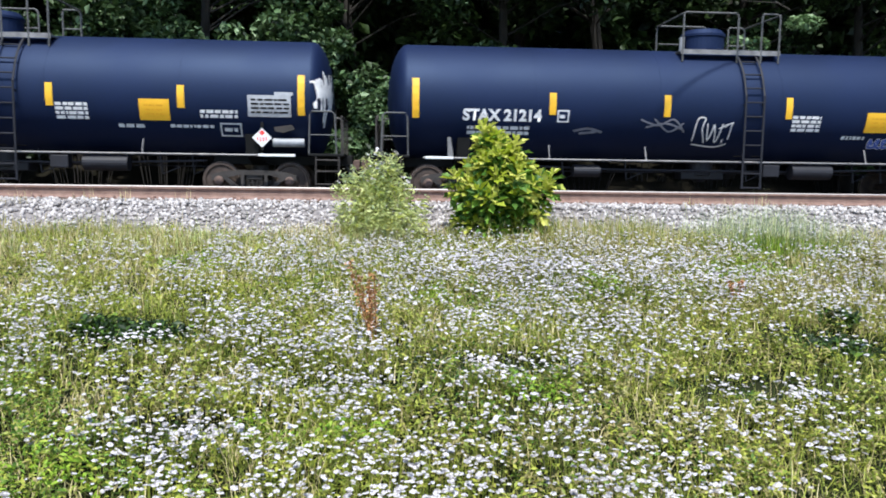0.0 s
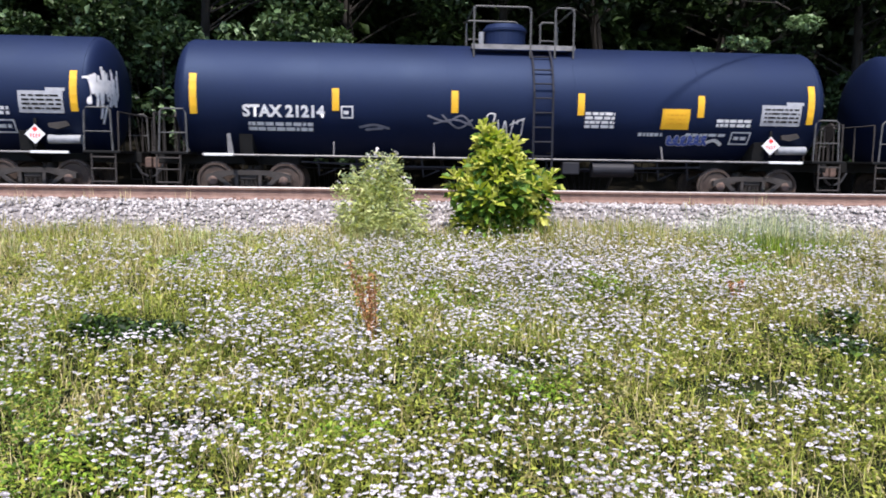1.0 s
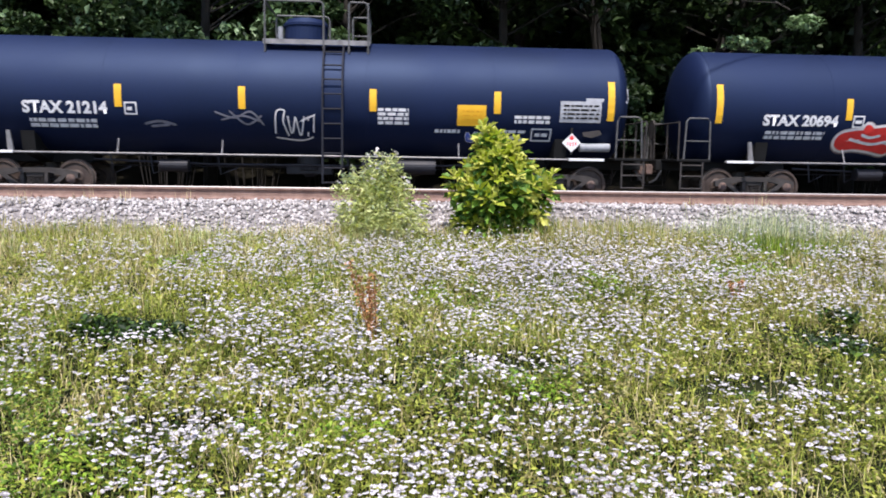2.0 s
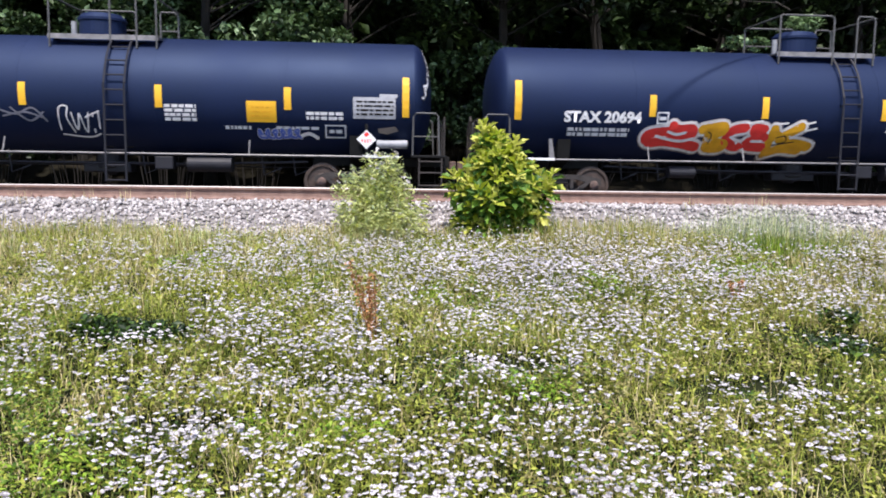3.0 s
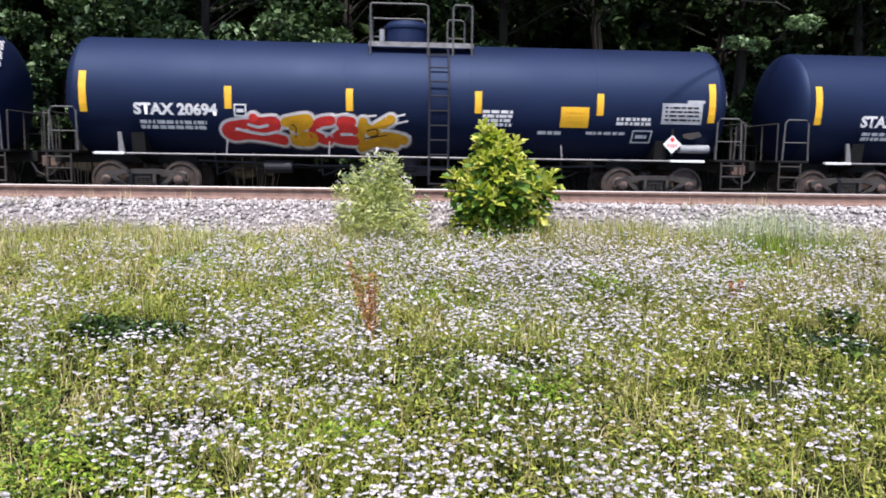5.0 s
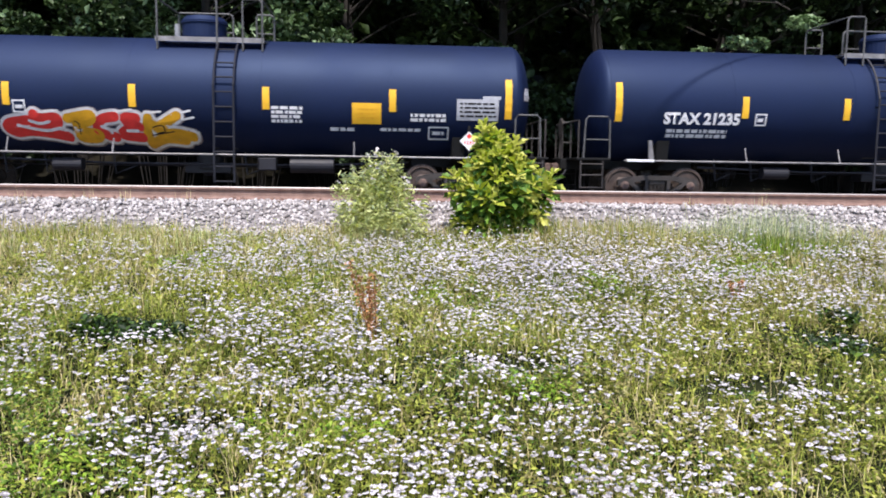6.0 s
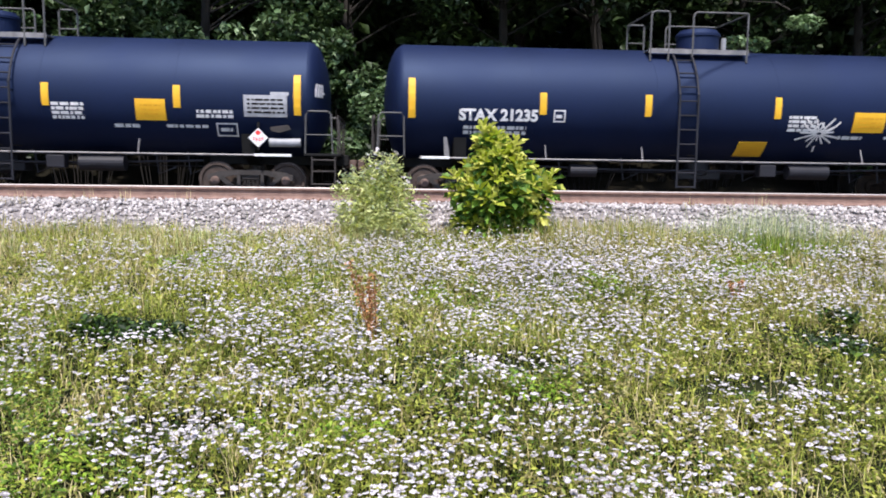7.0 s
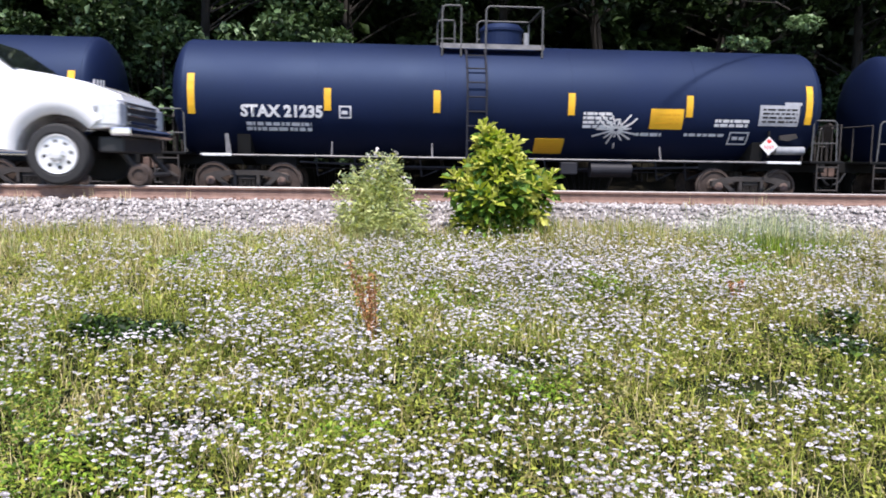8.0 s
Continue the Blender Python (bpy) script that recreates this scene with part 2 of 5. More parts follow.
def build_track(name, centre, head, half, label, cant=0.0):
    track = tagged(new(name), label, "railway track", kind="structure")
    for side in (-0.7525, 0.7525):
        bm = fresh()
        drop = cant if side > 0 else 0.0
        prism(bm, [(centre + side + y, head - drop - 0.178 + z) for y, z in RAIL_SHAPE], "X", -half, half)
        rail = part("rail", bm, M["rust"], track, "rust-brown steel rail with a worn bright head")
        rail.data.materials.append(M["railhead"])
        for p in rail.data.polygons:
            if p.center.z > head - drop - 0.014:
                p.material_index = 1
    bm = fresh()
    box(bm, (-0.115, -1.3, -0.17), (0.115, 1.3, 0), 0.012)
    sleeper = part("sleeper", bm, M["timber"], track)
    sleeper.location = (-half, centre, head - 0.185)
    plate_bm = fresh()
    box(plate_bm, (-0.09, -0.16, 0), (0.09, 0.16, 0.014))
    for sx in (-0.05, 0.05):
        for sy in (-0.1, 0.1):
            box(plate_bm, (sx - 0.014, sy - 0.014, 0.01), (sx + 0.014, sy + 0.014, 0.045))
    n = int(2 * half / 0.54)
    plate = part("tie_plate", plate_bm, M["rust"], track)
    plate.location = (-half, centre - 0.7525, head - 0.187)
    for i in range(1, n):
        c = bpy.data.objects.new("sleeper", sleeper.data)
        scene.collection.objects.link(c)
        c.parent, c.location = track, (-half + i * 0.54, centre + random.uniform(-0.03, 0.03), head - 0.185)
        c.rotation_euler = (-cant / 1.5, 0, random.uniform(-0.02, 0.02))
        c.location.z -= cant / 2
        if abs(-half + i * 0.54) < 14:
            for side in (-0.7525, 0.7525):
                c = bpy.data.objects.new("tie_plate", plate.data)
                scene.collection.objects.link(c)
                c.parent, c.location = track, (-half + i * 0.54, centre + side, head - 0.187 - (cant if side > 0 else 0.0))


build_track("track_near", RAIL_Y + 0.7525, RAIL_Z, 75, "rust-brown steel rails on timber sleepers in grey ballast", 0.05)
build_track("track_far", FAR_Y, FAR_Z, 45, "steel rails on timber sleepers under the tank train")

# ---------------------------------------------------------------- tank cars
R, AXIS = 1.5, 2.56        # tank radius; height of its axis over the rail head
SEAM, HEAD = 7.98, 0.52    # half length to the head seam; depth of a head
BOGIE_X, WHEEL_R = 6.57, 0.457


def on_tank(x, v, lift=0.006):
    """A point of the tank's near side: v metres over the axis."""
    v = max(-1.46, min(1.46, v))
    a = math.asin(v / R)
    return Vector((x, -(R + lift) * math.cos(a), AXIS + (R + lift) * math.sin(a)))


def on_head(x_sign, y, v, lift=0.006):
    """A point of a domed tank end."""
    k = max(0.0, 1 - (y * y + v * v) / (R * R))
    return Vector((x_sign * (SEAM + HEAD * math.sqrt(k) + lift), y, AXIS + v))


def patch(bm, x0, x1, v0, v1, lift=0.006, thick=0.0, rows=5, where=on_tank):
    """A rectangle that follows the tank's curve."""
    grid = []
    for i in range(rows + 1):
        v = v0 + (v1 - v0) * i / rows
        grid.append((bm.verts.new(where(x0, v, lift)), bm.verts.new(where(x1, v, lift))))
    for p, q in zip(grid, grid[1:]):
        bm.faces.new((p[0], p[1], q[1], q[0]))
    if thick:
        loop = [g[0] for g in grid] + [g[1] for g in grid[::-1]]
        vs = [v0 + (v1 - v0) * i / rows for i in range(rows + 1)]
        low = [bm.verts.new(where(x0, v, lift - thick)) for v in vs] + [bm.verts.new(where(x1, v, lift - thick)) for v in vs[::-1]]
        for i in range(len(loop)):
            j = (i + 1) % len(loop)
            bm.faces.new((loop[i], loop[j], low[j], low[i]))
    return bm


def smooth_line(pts, n=6):
    out = []
    for i in range(len(pts) - 1):
        p0, p1, p2, p3 = (Vector(pts[max(0, i - 1)]), Vector(pts[i]), Vector(pts[i + 1]), Vector(pts[min(len(pts) - 1, i + 2)]))
        for k in range(n):
            t = k / n
            out.append(0.5 * (2 * p1 + (p2 - p0) * t + (2 * p0 - 5 * p1 + 4 * p2 - p3) * t * t + (3 * p1 - p0 - 3 * p2 + p3) * t ** 3))
    return out + [Vector(pts[-1])]


def stroke(bm, pts, width, lift=0.008, where=on_tank, taper=False):
    """A painted stroke with round ends along a curved line of (x, v)."""
    line = smooth_line(pts) if len(pts) > 2 else [Vector(p) for p in pts]
    left, right = [], []
    for i, p in enumerate(line):
        d = (line[min(i + 1, len(line) - 1)] - line[max(i - 1, 0)]).normalized()
        nrm = Vector((-d.y, d.x))
        w = width * (1 - 0.6 * i / len(line)) if taper else width
        left.append(bm.verts.new(where(*(p + nrm * w / 2), lift)))
        right.append(bm.verts.new(where(*(p - nrm * w / 2), lift)))
    for i in range(len(line) - 1):
        bm.faces.new((left[i], right[i], right[i + 1], left[i + 1]))
    for p in (line[0], line[-1]):
        ring = [bm.verts.new(where(p.x + width / 2 * math.cos(a * math.pi / 5), p.y + width / 2 * math.sin(a * math.pi / 5), lift + 0.001)) for a in range(10)]
        bm.faces.new(ring)
    return bm


def lettering(name, body, x, v, height, mat, parent, label="", width=None):
    """Writing that follows the tank's curve; x, v: its lower left corner."""
    cu = bpy.data.curves.new(name, "FONT")
    cu.body, cu.size, cu.offset, cu.resolution_u = body, 1.0, 0.042, 3
    tmp = bpy.data.objects.new(name, cu)
    me = bpy.data.meshes.new_from_object(tmp)
    bpy.data.objects.remove(tmp)
    xs = [p.co.x for p in me.vertices]
    ys = [p.co.y for p in me.vertices]
    kx = (width or height * 0.8 * len(body)) / (max(xs) - min(xs))
    ky = height / (max(ys) - min(ys))
    for p in me.vertices:
        p.co = on_tank(x + (p.co.x - min(xs)) * kx, v + (p.co.y - min(ys)) * ky, 0.010)
    me.materials.clear()
    me.materials.append(mat)
    ob = new(name, me)
    ob.parent = parent
    return tagged(ob, label)


def bars(bm, x0, x1, v0, v1, rows, seed, gap=0.3, lift=0.009):
    """Unreadable small writing as short bars in rows."""
    rnd = random.Random(seed)
    h = (v1 - v0) / rows
    for r in range(rows):
        x = x0
        while x < x1 - 0.02:
            w = min(rnd.uniform(0.05, 0.22), x1 - x)
            patch(bm, x, x + w, v0 + r * h + h * gap / 2, v0 + (r + 1) * h - h * gap / 2, lift, rows=1)
            x += w + rnd.uniform(0.02, 0.05)
    return bm


def frame_marks(bm, x0, x1, v0, v1, w=0.035):
    for a, b, c, d in ((x0, x1, v0, v0 + w), (x0, x1, v1 - w, v1), (x0, x0 + w, v0, v1), (x1 - w, x1, v0, v1)):
        patch(bm, a, b, c, d, 0.009, rows=2)
    return bm


def make_wheelset_mesh():
    bm = fresh()
    for s in (-1, 1):
        y = s * 0.7525
        prof = [(y - s * 0.07, 0.10), (y - s * 0.07, 0.20), (y - s * 0.03, 0.22), (y - s * 0.02, 0.37), (y - s * 0.06, 0.39), (y - s * 0.06, 0.484),
                (y - s * 0.03, 0.484), (y - s * 0.02, WHEEL_R), (y + s * 0.07, WHEEL_R - 0.006), (y + s * 0.07, 0.39), (y + s * 0.03, 0.37),
                (y + s * 0.035, 0.22), (y + s * 0.07, 0.18), (y + s * 0.07, 0.08)]
        lathe(bm, prof, "Y", 36)
    rod(bm, (0, -1.02, 0), (0, 1.02, 0), 0.08, 16)
    for k in range(3):
        a = k * 2 * math.pi / 3
        for s in (-1, 1):
            rod(bm, (0.045 * math.cos(a), s * 1.0, 0.045 * math.sin(a)), (0.045 * math.cos(a), s * 1.09, 0.045 * math.sin(a)), 0.016, 6)
    return bm


def make_bogie(parent, sign, wheels):
    bogie = thing("bogie", (sign * BOGIE_X, 0, 0))
    bogie.parent = parent
    tagged(bogie, "three-piece freight bogie, dusty brown steel")
    for s in (-1, 1):
        bm = fresh()
        y0, y1 = (s * 0.93, s * 1.09)
        # a cast frame: top chord, bottom chord and two window openings
        for o in ([(-1.06, 0.46), (-1.06, 0.60), (-0.8, 0.68), (-0.4, 0.72), (0.4, 0.72), (0.8, 0.68), (1.06, 0.60), (1.06, 0.46), (0.76, 0.50), (0.4, 0.60), (-0.4, 0.60), (-0.76, 0.50)],
                  [(-0.78, 0.52), (-0.66, 0.55), (-0.34, 0.26), (-0.36, 0.14)], [(0.78, 0.52), (0.66, 0.55), (0.34, 0.26), (0.36, 0.14)],
                  [(-0.40, 0.13), (-0.36, 0.26), (0.36, 0.26), (0.40, 0.13)], [(-0.33, 0.25), (-0.25, 0.25), (-0.25, 0.61), (-0.33, 0.61)],
                  [(0.33, 0.25), (0.25, 0.25), (0.25, 0.61), (0.33, 0.61)]):
            prism(bm, o, "Y", min(y0, y1), max(y0, y1))
        part("side_frame", bm, M["grime"], bogie, "cast side frame with open windows")
        for k in (-0.16, -0.055, 0.055, 0.16):
            bm = fresh()
            pts = [(k + 0.042 * math.cos(a * 0.9), s * 0.99 + 0.042 * math.sin(a * 0.9), 0.265 + 0.20 * a / 28) for a in range(29)]
            pipe(bm, pts, 0.014, 5)
            part("spring", bm, M["grime"], bogie)
        for k in (-0.88, 0.88):
            bm = fresh()
            lathe(bm, [(s * 0.93, 0.10), (s * 1.10, 0.115), (s * 1.12, 0.09), (s * 1.13, 0.05)], "Y", 20, (k, 0, WHEEL_R))
            part("bearing_cap", bm, M["cap"], bogie, "dull rusty axle bearing cap")
    bm = fresh()
    box(bm, (-0.22, -1.05, 0.48), (0.22, 1.05, 0.62), 0.03)
    rod(bm, (0, 0, 0.6), (0, 0, 0.86), 0.2, 20)
    for s in (-1, 1):
        box(bm, (-0.15, s * 0.64 - 0.08, 0.6), (0.15, s * 0.64 + 0.08, 0.74), 0.01)
    part("bolster", bm, M["grime"], bogie)
    bm = fresh()
    for k in (-0.32, 0.32):
        box(bm, (k - 0.05, -0.85, 0.36), (k + 0.05, 0.85, 0.46), 0.01)
        for s in (-1, 1):
            box(bm, (k * 1.25 - 0.04, s * 0.78 - 0.05, 0.30), (k * 1.25 + 0.04, s * 0.78 + 0.05, 0.56), 0.01)
    part("brake_beam", bm, M["grime"], bogie)
    for k in (-0.88, 0.88):
        ws = part("wheelset", make_wheelset_mesh(), M["wheel"], bogie, "pair of rusty steel wheels on an axle", smooth=False)
        ws.data.materials.append(M["tread"])
        for p in ws.data.polygons:
            c = p.center
            if math.hypot(c.x, c.z) > WHEEL_R - 0.02 and abs(c.y) > 0.74:
                p.material_index = 1
        ws.location = (k, 0, WHEEL_R)
        wheels.append((ws, k))
    return bogie


def make_car(number, flip, seed, label):
    """A tank car with its origin on the rail head under its middle. flip: the top gear turned end for end."""
    wheels = []
    car = thing("tank_car", (0, FAR_Y, FAR_Z), label, "tank car", "tank cars of the train")
    g = -1 if flip else 1
    # tank
    bm = fresh()
    prof = [(-SEAM - HEAD * math.cos(a), R * math.sin(a)) for a in np.linspace(0.02, math.pi / 2, 14)]
    prof += [(x, R) for x in np.linspace(-SEAM + 0.01, SEAM - 0.01, 9)]
    prof += [(-x, r) for x, r in prof[:14][::-1]]
    lathe(bm, prof, "X", 96, (0, 0, AXIS))
    shell = part("tank_shell", bm, M["tank"], car, "glossy black cylindrical tank with domed ends, sky blue put into its paint", smooth=True)
    for x in (-SEAM, -4.75, -1.55, 1.65, 4.85, SEAM):
        bm = fresh()
        lathe(bm, [(x - 0.035, R - 0.01), (x - 0.03, R + 0.004), (x + 0.03, R + 0.004), (x + 0.035, R - 0.01)], "X", 96, (0, 0, AXIS))
        part("jacket_band", bm, M["tank"], shell, smooth=False)
    # reflective strips
    strips = [-7.8, -4.5, -1.8, 1.6, 4.65, 7.8] if flip else [-7.8, -4.35, -1.4, 1.8, 4.9, 7.8]
    for i, x in enumerate(strips):
        bm = fresh()
        hi, lo = (0.50, -0.47) if i in (0, 5) else (0.20, -0.34)
        patch(bm, x - 0.085, x + 0.085, lo, hi, 0.014, 0.014)
        part("reflective_strip", bm, M["yellow"], car, "yellow reflective strip")
    # writing
    if number:
        lettering("reporting_mark", number, -6.62, -0.52, 0.30, M["white"], car, "white reporting mark", 2.0)
    else:
        bm = fresh()
        patch(bm, -6.62, -5.7, -0.52, -0.22, 0.010)
        part("reporting_mark", bm, M["white"], car, "white reporting mark")
    for name, x0, x1, v0, v1, rows in (("capacity_data", -6.5, -4.9, -0.86, -0.62, 2), ("stencil_data", 1.92, 2.68, -0.66, -0.24, 4),
                                       ("stencil_data", 3.35, 4.0, -0.84, -0.72, 1), ("stencil_data", 4.6, 5.65, -0.82, -0.72, 1), ("stencil_data", 5.35, 6.25, -0.58, -0.36, 2)):
        bm = fresh()
        bars(bm, x0, x1, v0, v1, rows, seed + rows + int(x0 * 10))
        part(name, bm, M["white"], car, "rows of small white stencilled writing", kind="stuff")
    bm = fresh()
    frame_marks(bm, -4.22, -3.92, -0.52, -0.22)
    bars(bm, -4.16, -3.98, -0.44, -0.32, 1, seed)
    part("stencil_box", bm, M["white"], car, kind="stuff")
    bm = fresh()
    frame_marks(bm, 5.8, 6.32, -1.0, -0.68)
    bars(bm, 5.9, 6.22, -0.9, -0.78, 1, seed)
    part("stencil_box", bm, M["white"], car, kind="stuff")
    bm = fresh()
    patch(bm, 6.5, 7.55, -0.52, 0.0, 0.008)
    patch(bm, 7.15, 7.6, 0.0, 0.08, 0.008, rows=1)
    panel = part("data_panel", bm, M["grey_panel"], car, "grey stencilled test panel")
    bm = fresh()
    bars(bm, 6.58, 7.5, -0.46, -0.06, 4, seed + 3, 0.55, 0.012)
    part("writing", bm, M["black"], panel, kind="stuff")
    # yellow boards
    boards = [(3.65, 4.5, -0.64, -0.14), (0.75, 1.5, -1.28, -0.92)] if flip else [(3.9, 4.62, -0.64, -0.14)]
    for x0, x1, v0, v1 in boards:
        bm = fresh()
        patch(bm, x0, x1, v0, v1, 0.025, 0.025)
        board = part("yellow_board", bm, M["panel_yellow"], car, "orange-yellow warning board")
        bm = fresh()
        bars(bm, x0 + 0.12, x1 - 0.1, v0 + 0.1, v1 - 0.1, 3, seed + 9, 0.6, 0.029)
        part("writing", bm, M["orange"], board, kind="stuff")
    # placard on a bracket
    bm = fresh()
    c = Vector((6.83, -1.40, AXIS - 1.03))
    corner = [(c.x, c.z + 0.24), (c.x + 0.24, c.z), (c.x, c.z - 0.24), (c.x - 0.24, c.z)]
    prism(bm, corner, "Y", c.y - 0.01, c.y)
    placard = part("placard", bm, M["white"], car, "white diamond placard with red marks")
    bm = fresh()
    prism(bm, [(c.x, c.z + 0.19), (c.x + 0.07, c.z + 0.12), (c.x, c.z + 0.05), (c.x - 0.07, c.z + 0.12)], "Y", c.y - 0.014, c.y - 0.009)
    for k in (-0.1, -0.03, 0.04, 0.11):
        box(bm, (c.x + k - 0.02, c.y - 0.014, c.z - 0.1 + abs(k) * 0.3), (c.x + k + 0.01, c.y - 0.009, c.z + 0.01))
    part("flame_mark", bm, M["red"], placard, "red flame mark")
    bm = fresh()
    box(bm, (c.x - 0.03, c.y + 0.005, c.z - 0.3), (c.x + 0.03, c.y + 0.03, c.z + 0.38))
    part("placard_bracket", bm, M["black"], placard)
    bm = fresh()
    rod(bm, (7.08, -1.22, 1.42), (7.85, -1.22, 1.42), 0.11, 20)
    part("air_reservoir", bm, M["grey"], car, "grey cylindrical air reservoir")
    bm = fresh()
    prism(bm, [(7.12, 1.80), (7.55, 1.86), (7.62, 1.75), (7.35, 1.66), (7.14, 1.70)], "Y", -1.36, -1.30)
    part("valve_plate", bm, M["grime"], car)
    # running sill, stanchions and steps
    bm = fresh()
    pipe(bm, [(-7.6, -1.5, 1.1), (7.65, -1.5, 1.1)], 0.026, 8)
    part("side_rail", bm, M["sill"], car, "worn steel side rail")
    bm = fresh()
    pipe(bm, [(-7.6, 1.5, 1.1), (7.65, 1.5, 1.1)], 0.026, 8)
    part("side_rail", bm, M["sill"], car)
    for s in (-1, 1):
        for x in (-4.4, -1.9, 3.95):
            bm = fresh()
            rod(bm, (x, s * 1.5, 1.1), (x, s * 1.36, 1.46), 0.018, 6)
            part("stanchion", bm, M["sill"], car)
    for x0, x1 in ((-7.55, -6.85), (6.75, 7.65)):
        bm = fresh()
        box(bm, (x0, -1.54, 1.07), (x1, -1.46, 1.135), 0.008)
        part("step_board", bm, M["white"], car, "white-edged step board")
    bm = fresh()
    prism(bm, [(-6.98, 1.12), (-6.84, 1.12), (-6.92, 1.62), (-7.0, 1.62)], "Y", -1.50, -1.44)
    part("bracket", bm, M["sill"], car)
    # underframe
    for x in (-9.0, 5.4):
        bm = fresh()
        box(bm, (x, -0.32, 0.86), (x + 3.6, 0.32, 1.14), 0.02)
        part("stub_sill", bm, M["black"], car)
    for x in (-BOGIE_X, BOGIE_X):
        bm = fresh()
        prism(bm, [(-1.35, 1.62), (-1.25, 1.1), (-0.4, 0.88), (0.4, 0.88), (1.25, 1.1), (1.35, 1.62), (0.9, 1.42), (0, 1.1), (-0.9, 1.42)], "X", x - 0.16, x + 0.16)
        part("saddle", bm, M["black"], car)
    bm = fresh()
    lathe(bm, [(0.55, 0.12), (0.62, 0.2), (0.7, 0.2), (0.74, 0.34), (1.2, 0.36)], "Z", 20, (0.1, 0, 0))
    box(bm, (-0.5, -0.25, 0.62), (0.7, 0.25, 0.9), 0.03)
    part("outlet_valve", bm, M["dark"], car, "bottom outlet valve in a skid housing")
    bm = fresh()
    pipe(bm, [(-5.3, -0.55, 0.95), (-2.4, -0.55, 0.86), (2.4, -0.62, 0.86), (5.3, -0.62, 0.95)], 0.03, 8)
    pipe(bm, [(-5.5, 0.5, 0.8), (5.5, 0.5, 0.8)], 0.02, 6)
    part("brake_pipe", bm, M["dark"], car)
    bm = fresh()
    rod(bm, (2.3, -0.75, 0.86), (3.4, -0.75, 0.86), 0.2, 20)
    part("brake_reservoir", bm, M["dark"], car)
    bm = fresh()
    box(bm, (1.5, -0.9, 0.72), (1.95, -0.6, 1.05), 0.03)
    part("control_valve", bm, M["dark"], car)
    bm = fresh()
    rod(bm, (-3.6, -0.7, 0.82), (-2.9, -0.7, 0.82), 0.16, 16)
    part("brake_cylinder", bm, M["dark"], car)
    for x in (-4.9, -3.9, -2.2, 1.1, 4.1, 4.9):
        bm = fresh()
        pipe(bm, [(x, -0.6, 1.25), (x + 0.08, -0.6, 0.6), (x + 0.5, -0.5, 0.78)], 0.024, 6)
        part("brake_lever", bm, M["dark"], car)
    # ends: platform, hand rails, steps, coupler
    for e in (-1, 1):
        bm = fresh()
        box(bm, (min(e * 7.95, e * 8.85), -1.45, 1.10), (max(e * 7.95, e * 8.85), 1.45, 1.16), 0.01)
        part("end_platform", bm, M["black"], car)
        for s in (-1, 1):
            bm = fresh()
            y = s * 1.42
            pipe(bm, [(e * 7.98, y, 1.15), (e * 8.0, y, 2.12), (e * 8.06, y, 2.20), (e * 8.55, y, 2.20), (e * 8.62, y, 2.12), (e * 8.66, y, 1.15)], 0.022, 8)
            pipe(bm, [(e * 8.0, y, 1.62), (e * 8.64, y, 1.62)], 0.016, 6)
            part("grab_rail", bm, M["pipe"], car, "bent pipe grab rail")
            bm = fresh()
            for x in (8.15, 8.72):
                rod(bm, (e * x, y, 1.15), (e * x, y, 0.38), 0.022, 6)
            for z in (0.40, 0.72, 1.0):
                rod(bm, (e * 8.15, y, z), (e * 8.72, y, z), 0.02, 6)
            part("side_steps", bm, M["grime"], car)
        bm = fresh()
        pipe(bm, [(e * 8.78, -1.35, 1.16), (e * 8.78, -1.35, 2.1), (e * 8.78, 1.35, 2.1), (e * 8.78, 1.35, 1.16)], 0.02, 6)
        pipe(bm, [(e * 8.78, -0.5, 1.16), (e * 8.78, -0.5, 2.1)], 0.02, 6)
        pipe(bm, [(e * 8.78, 0.5, 1.16), (e * 8.78, 0.5, 2.1)], 0.02, 6)
        part("end_rail", bm, M["grime"], car)
        bm = fresh()
        box(bm, (min(e * 8.9, e * 9.06), -0.09, 0.80), (max(e * 8.9, e * 9.06), 0.09, 0.98), 0.02)
        box(bm, (min(e * 9.02, e * 9.19), -0.14, 0.74), (max(e * 9.02, e * 9.19), 0.10, 1.02), 0.03)
        part("coupler", bm, M["cap"], car, "rusty knuckle coupler")
        bm = fresh()
        pipe(bm, [(e * 8.85, -0.35, 0.85), (e * 9.0, -0.35, 0.6), (e * 9.15, -0.3, 0.52)], 0.03, 6)
        part("air_hose", bm, M["plastic"], car)
        if e < 0:
            bm = fresh()
            lathe(bm, [(-8.80, 0.05), (-8.80, 0.27), (-8.76, 0.28), (-8.76, 0.05)], "X", 24, (0, 0.75, 2.0))
            rod(bm, (-8.76, 0.75, 1.16), (-8.76, 0.75, 2.0), 0.05, 8)
            part("brake_wheel", bm, M["grime"], car)
    # top platform, hand rails, valve housing, ladder
    bm = fresh()
    z = AXIS + 1.36
    for s in (-1, 1):
        box(bm, (min(g * -0.95, g * 1.7), s * 0.86 - 0.16, z), (max(g * -0.95, g * 1.7), s * 0.86 + 0.16, z + 0.04), 0.006)
        box(bm, (min(g * -0.95, g * 1.7), s * 1.02 - 0.012, z - 0.05), (max(g * -0.95, g * 1.7), s * 1.02 + 0.012, z + 0.07))
    for x in (-0.95, 1.55):
        box(bm, (min(g * x, g * (x + 0.15)), -0.86, z), (max(g * x, g * (x + 0.15)), 0.86, z + 0.04))
    part("top_platform", bm, M["sill"], car, "galvanised walkway round the valve housing")
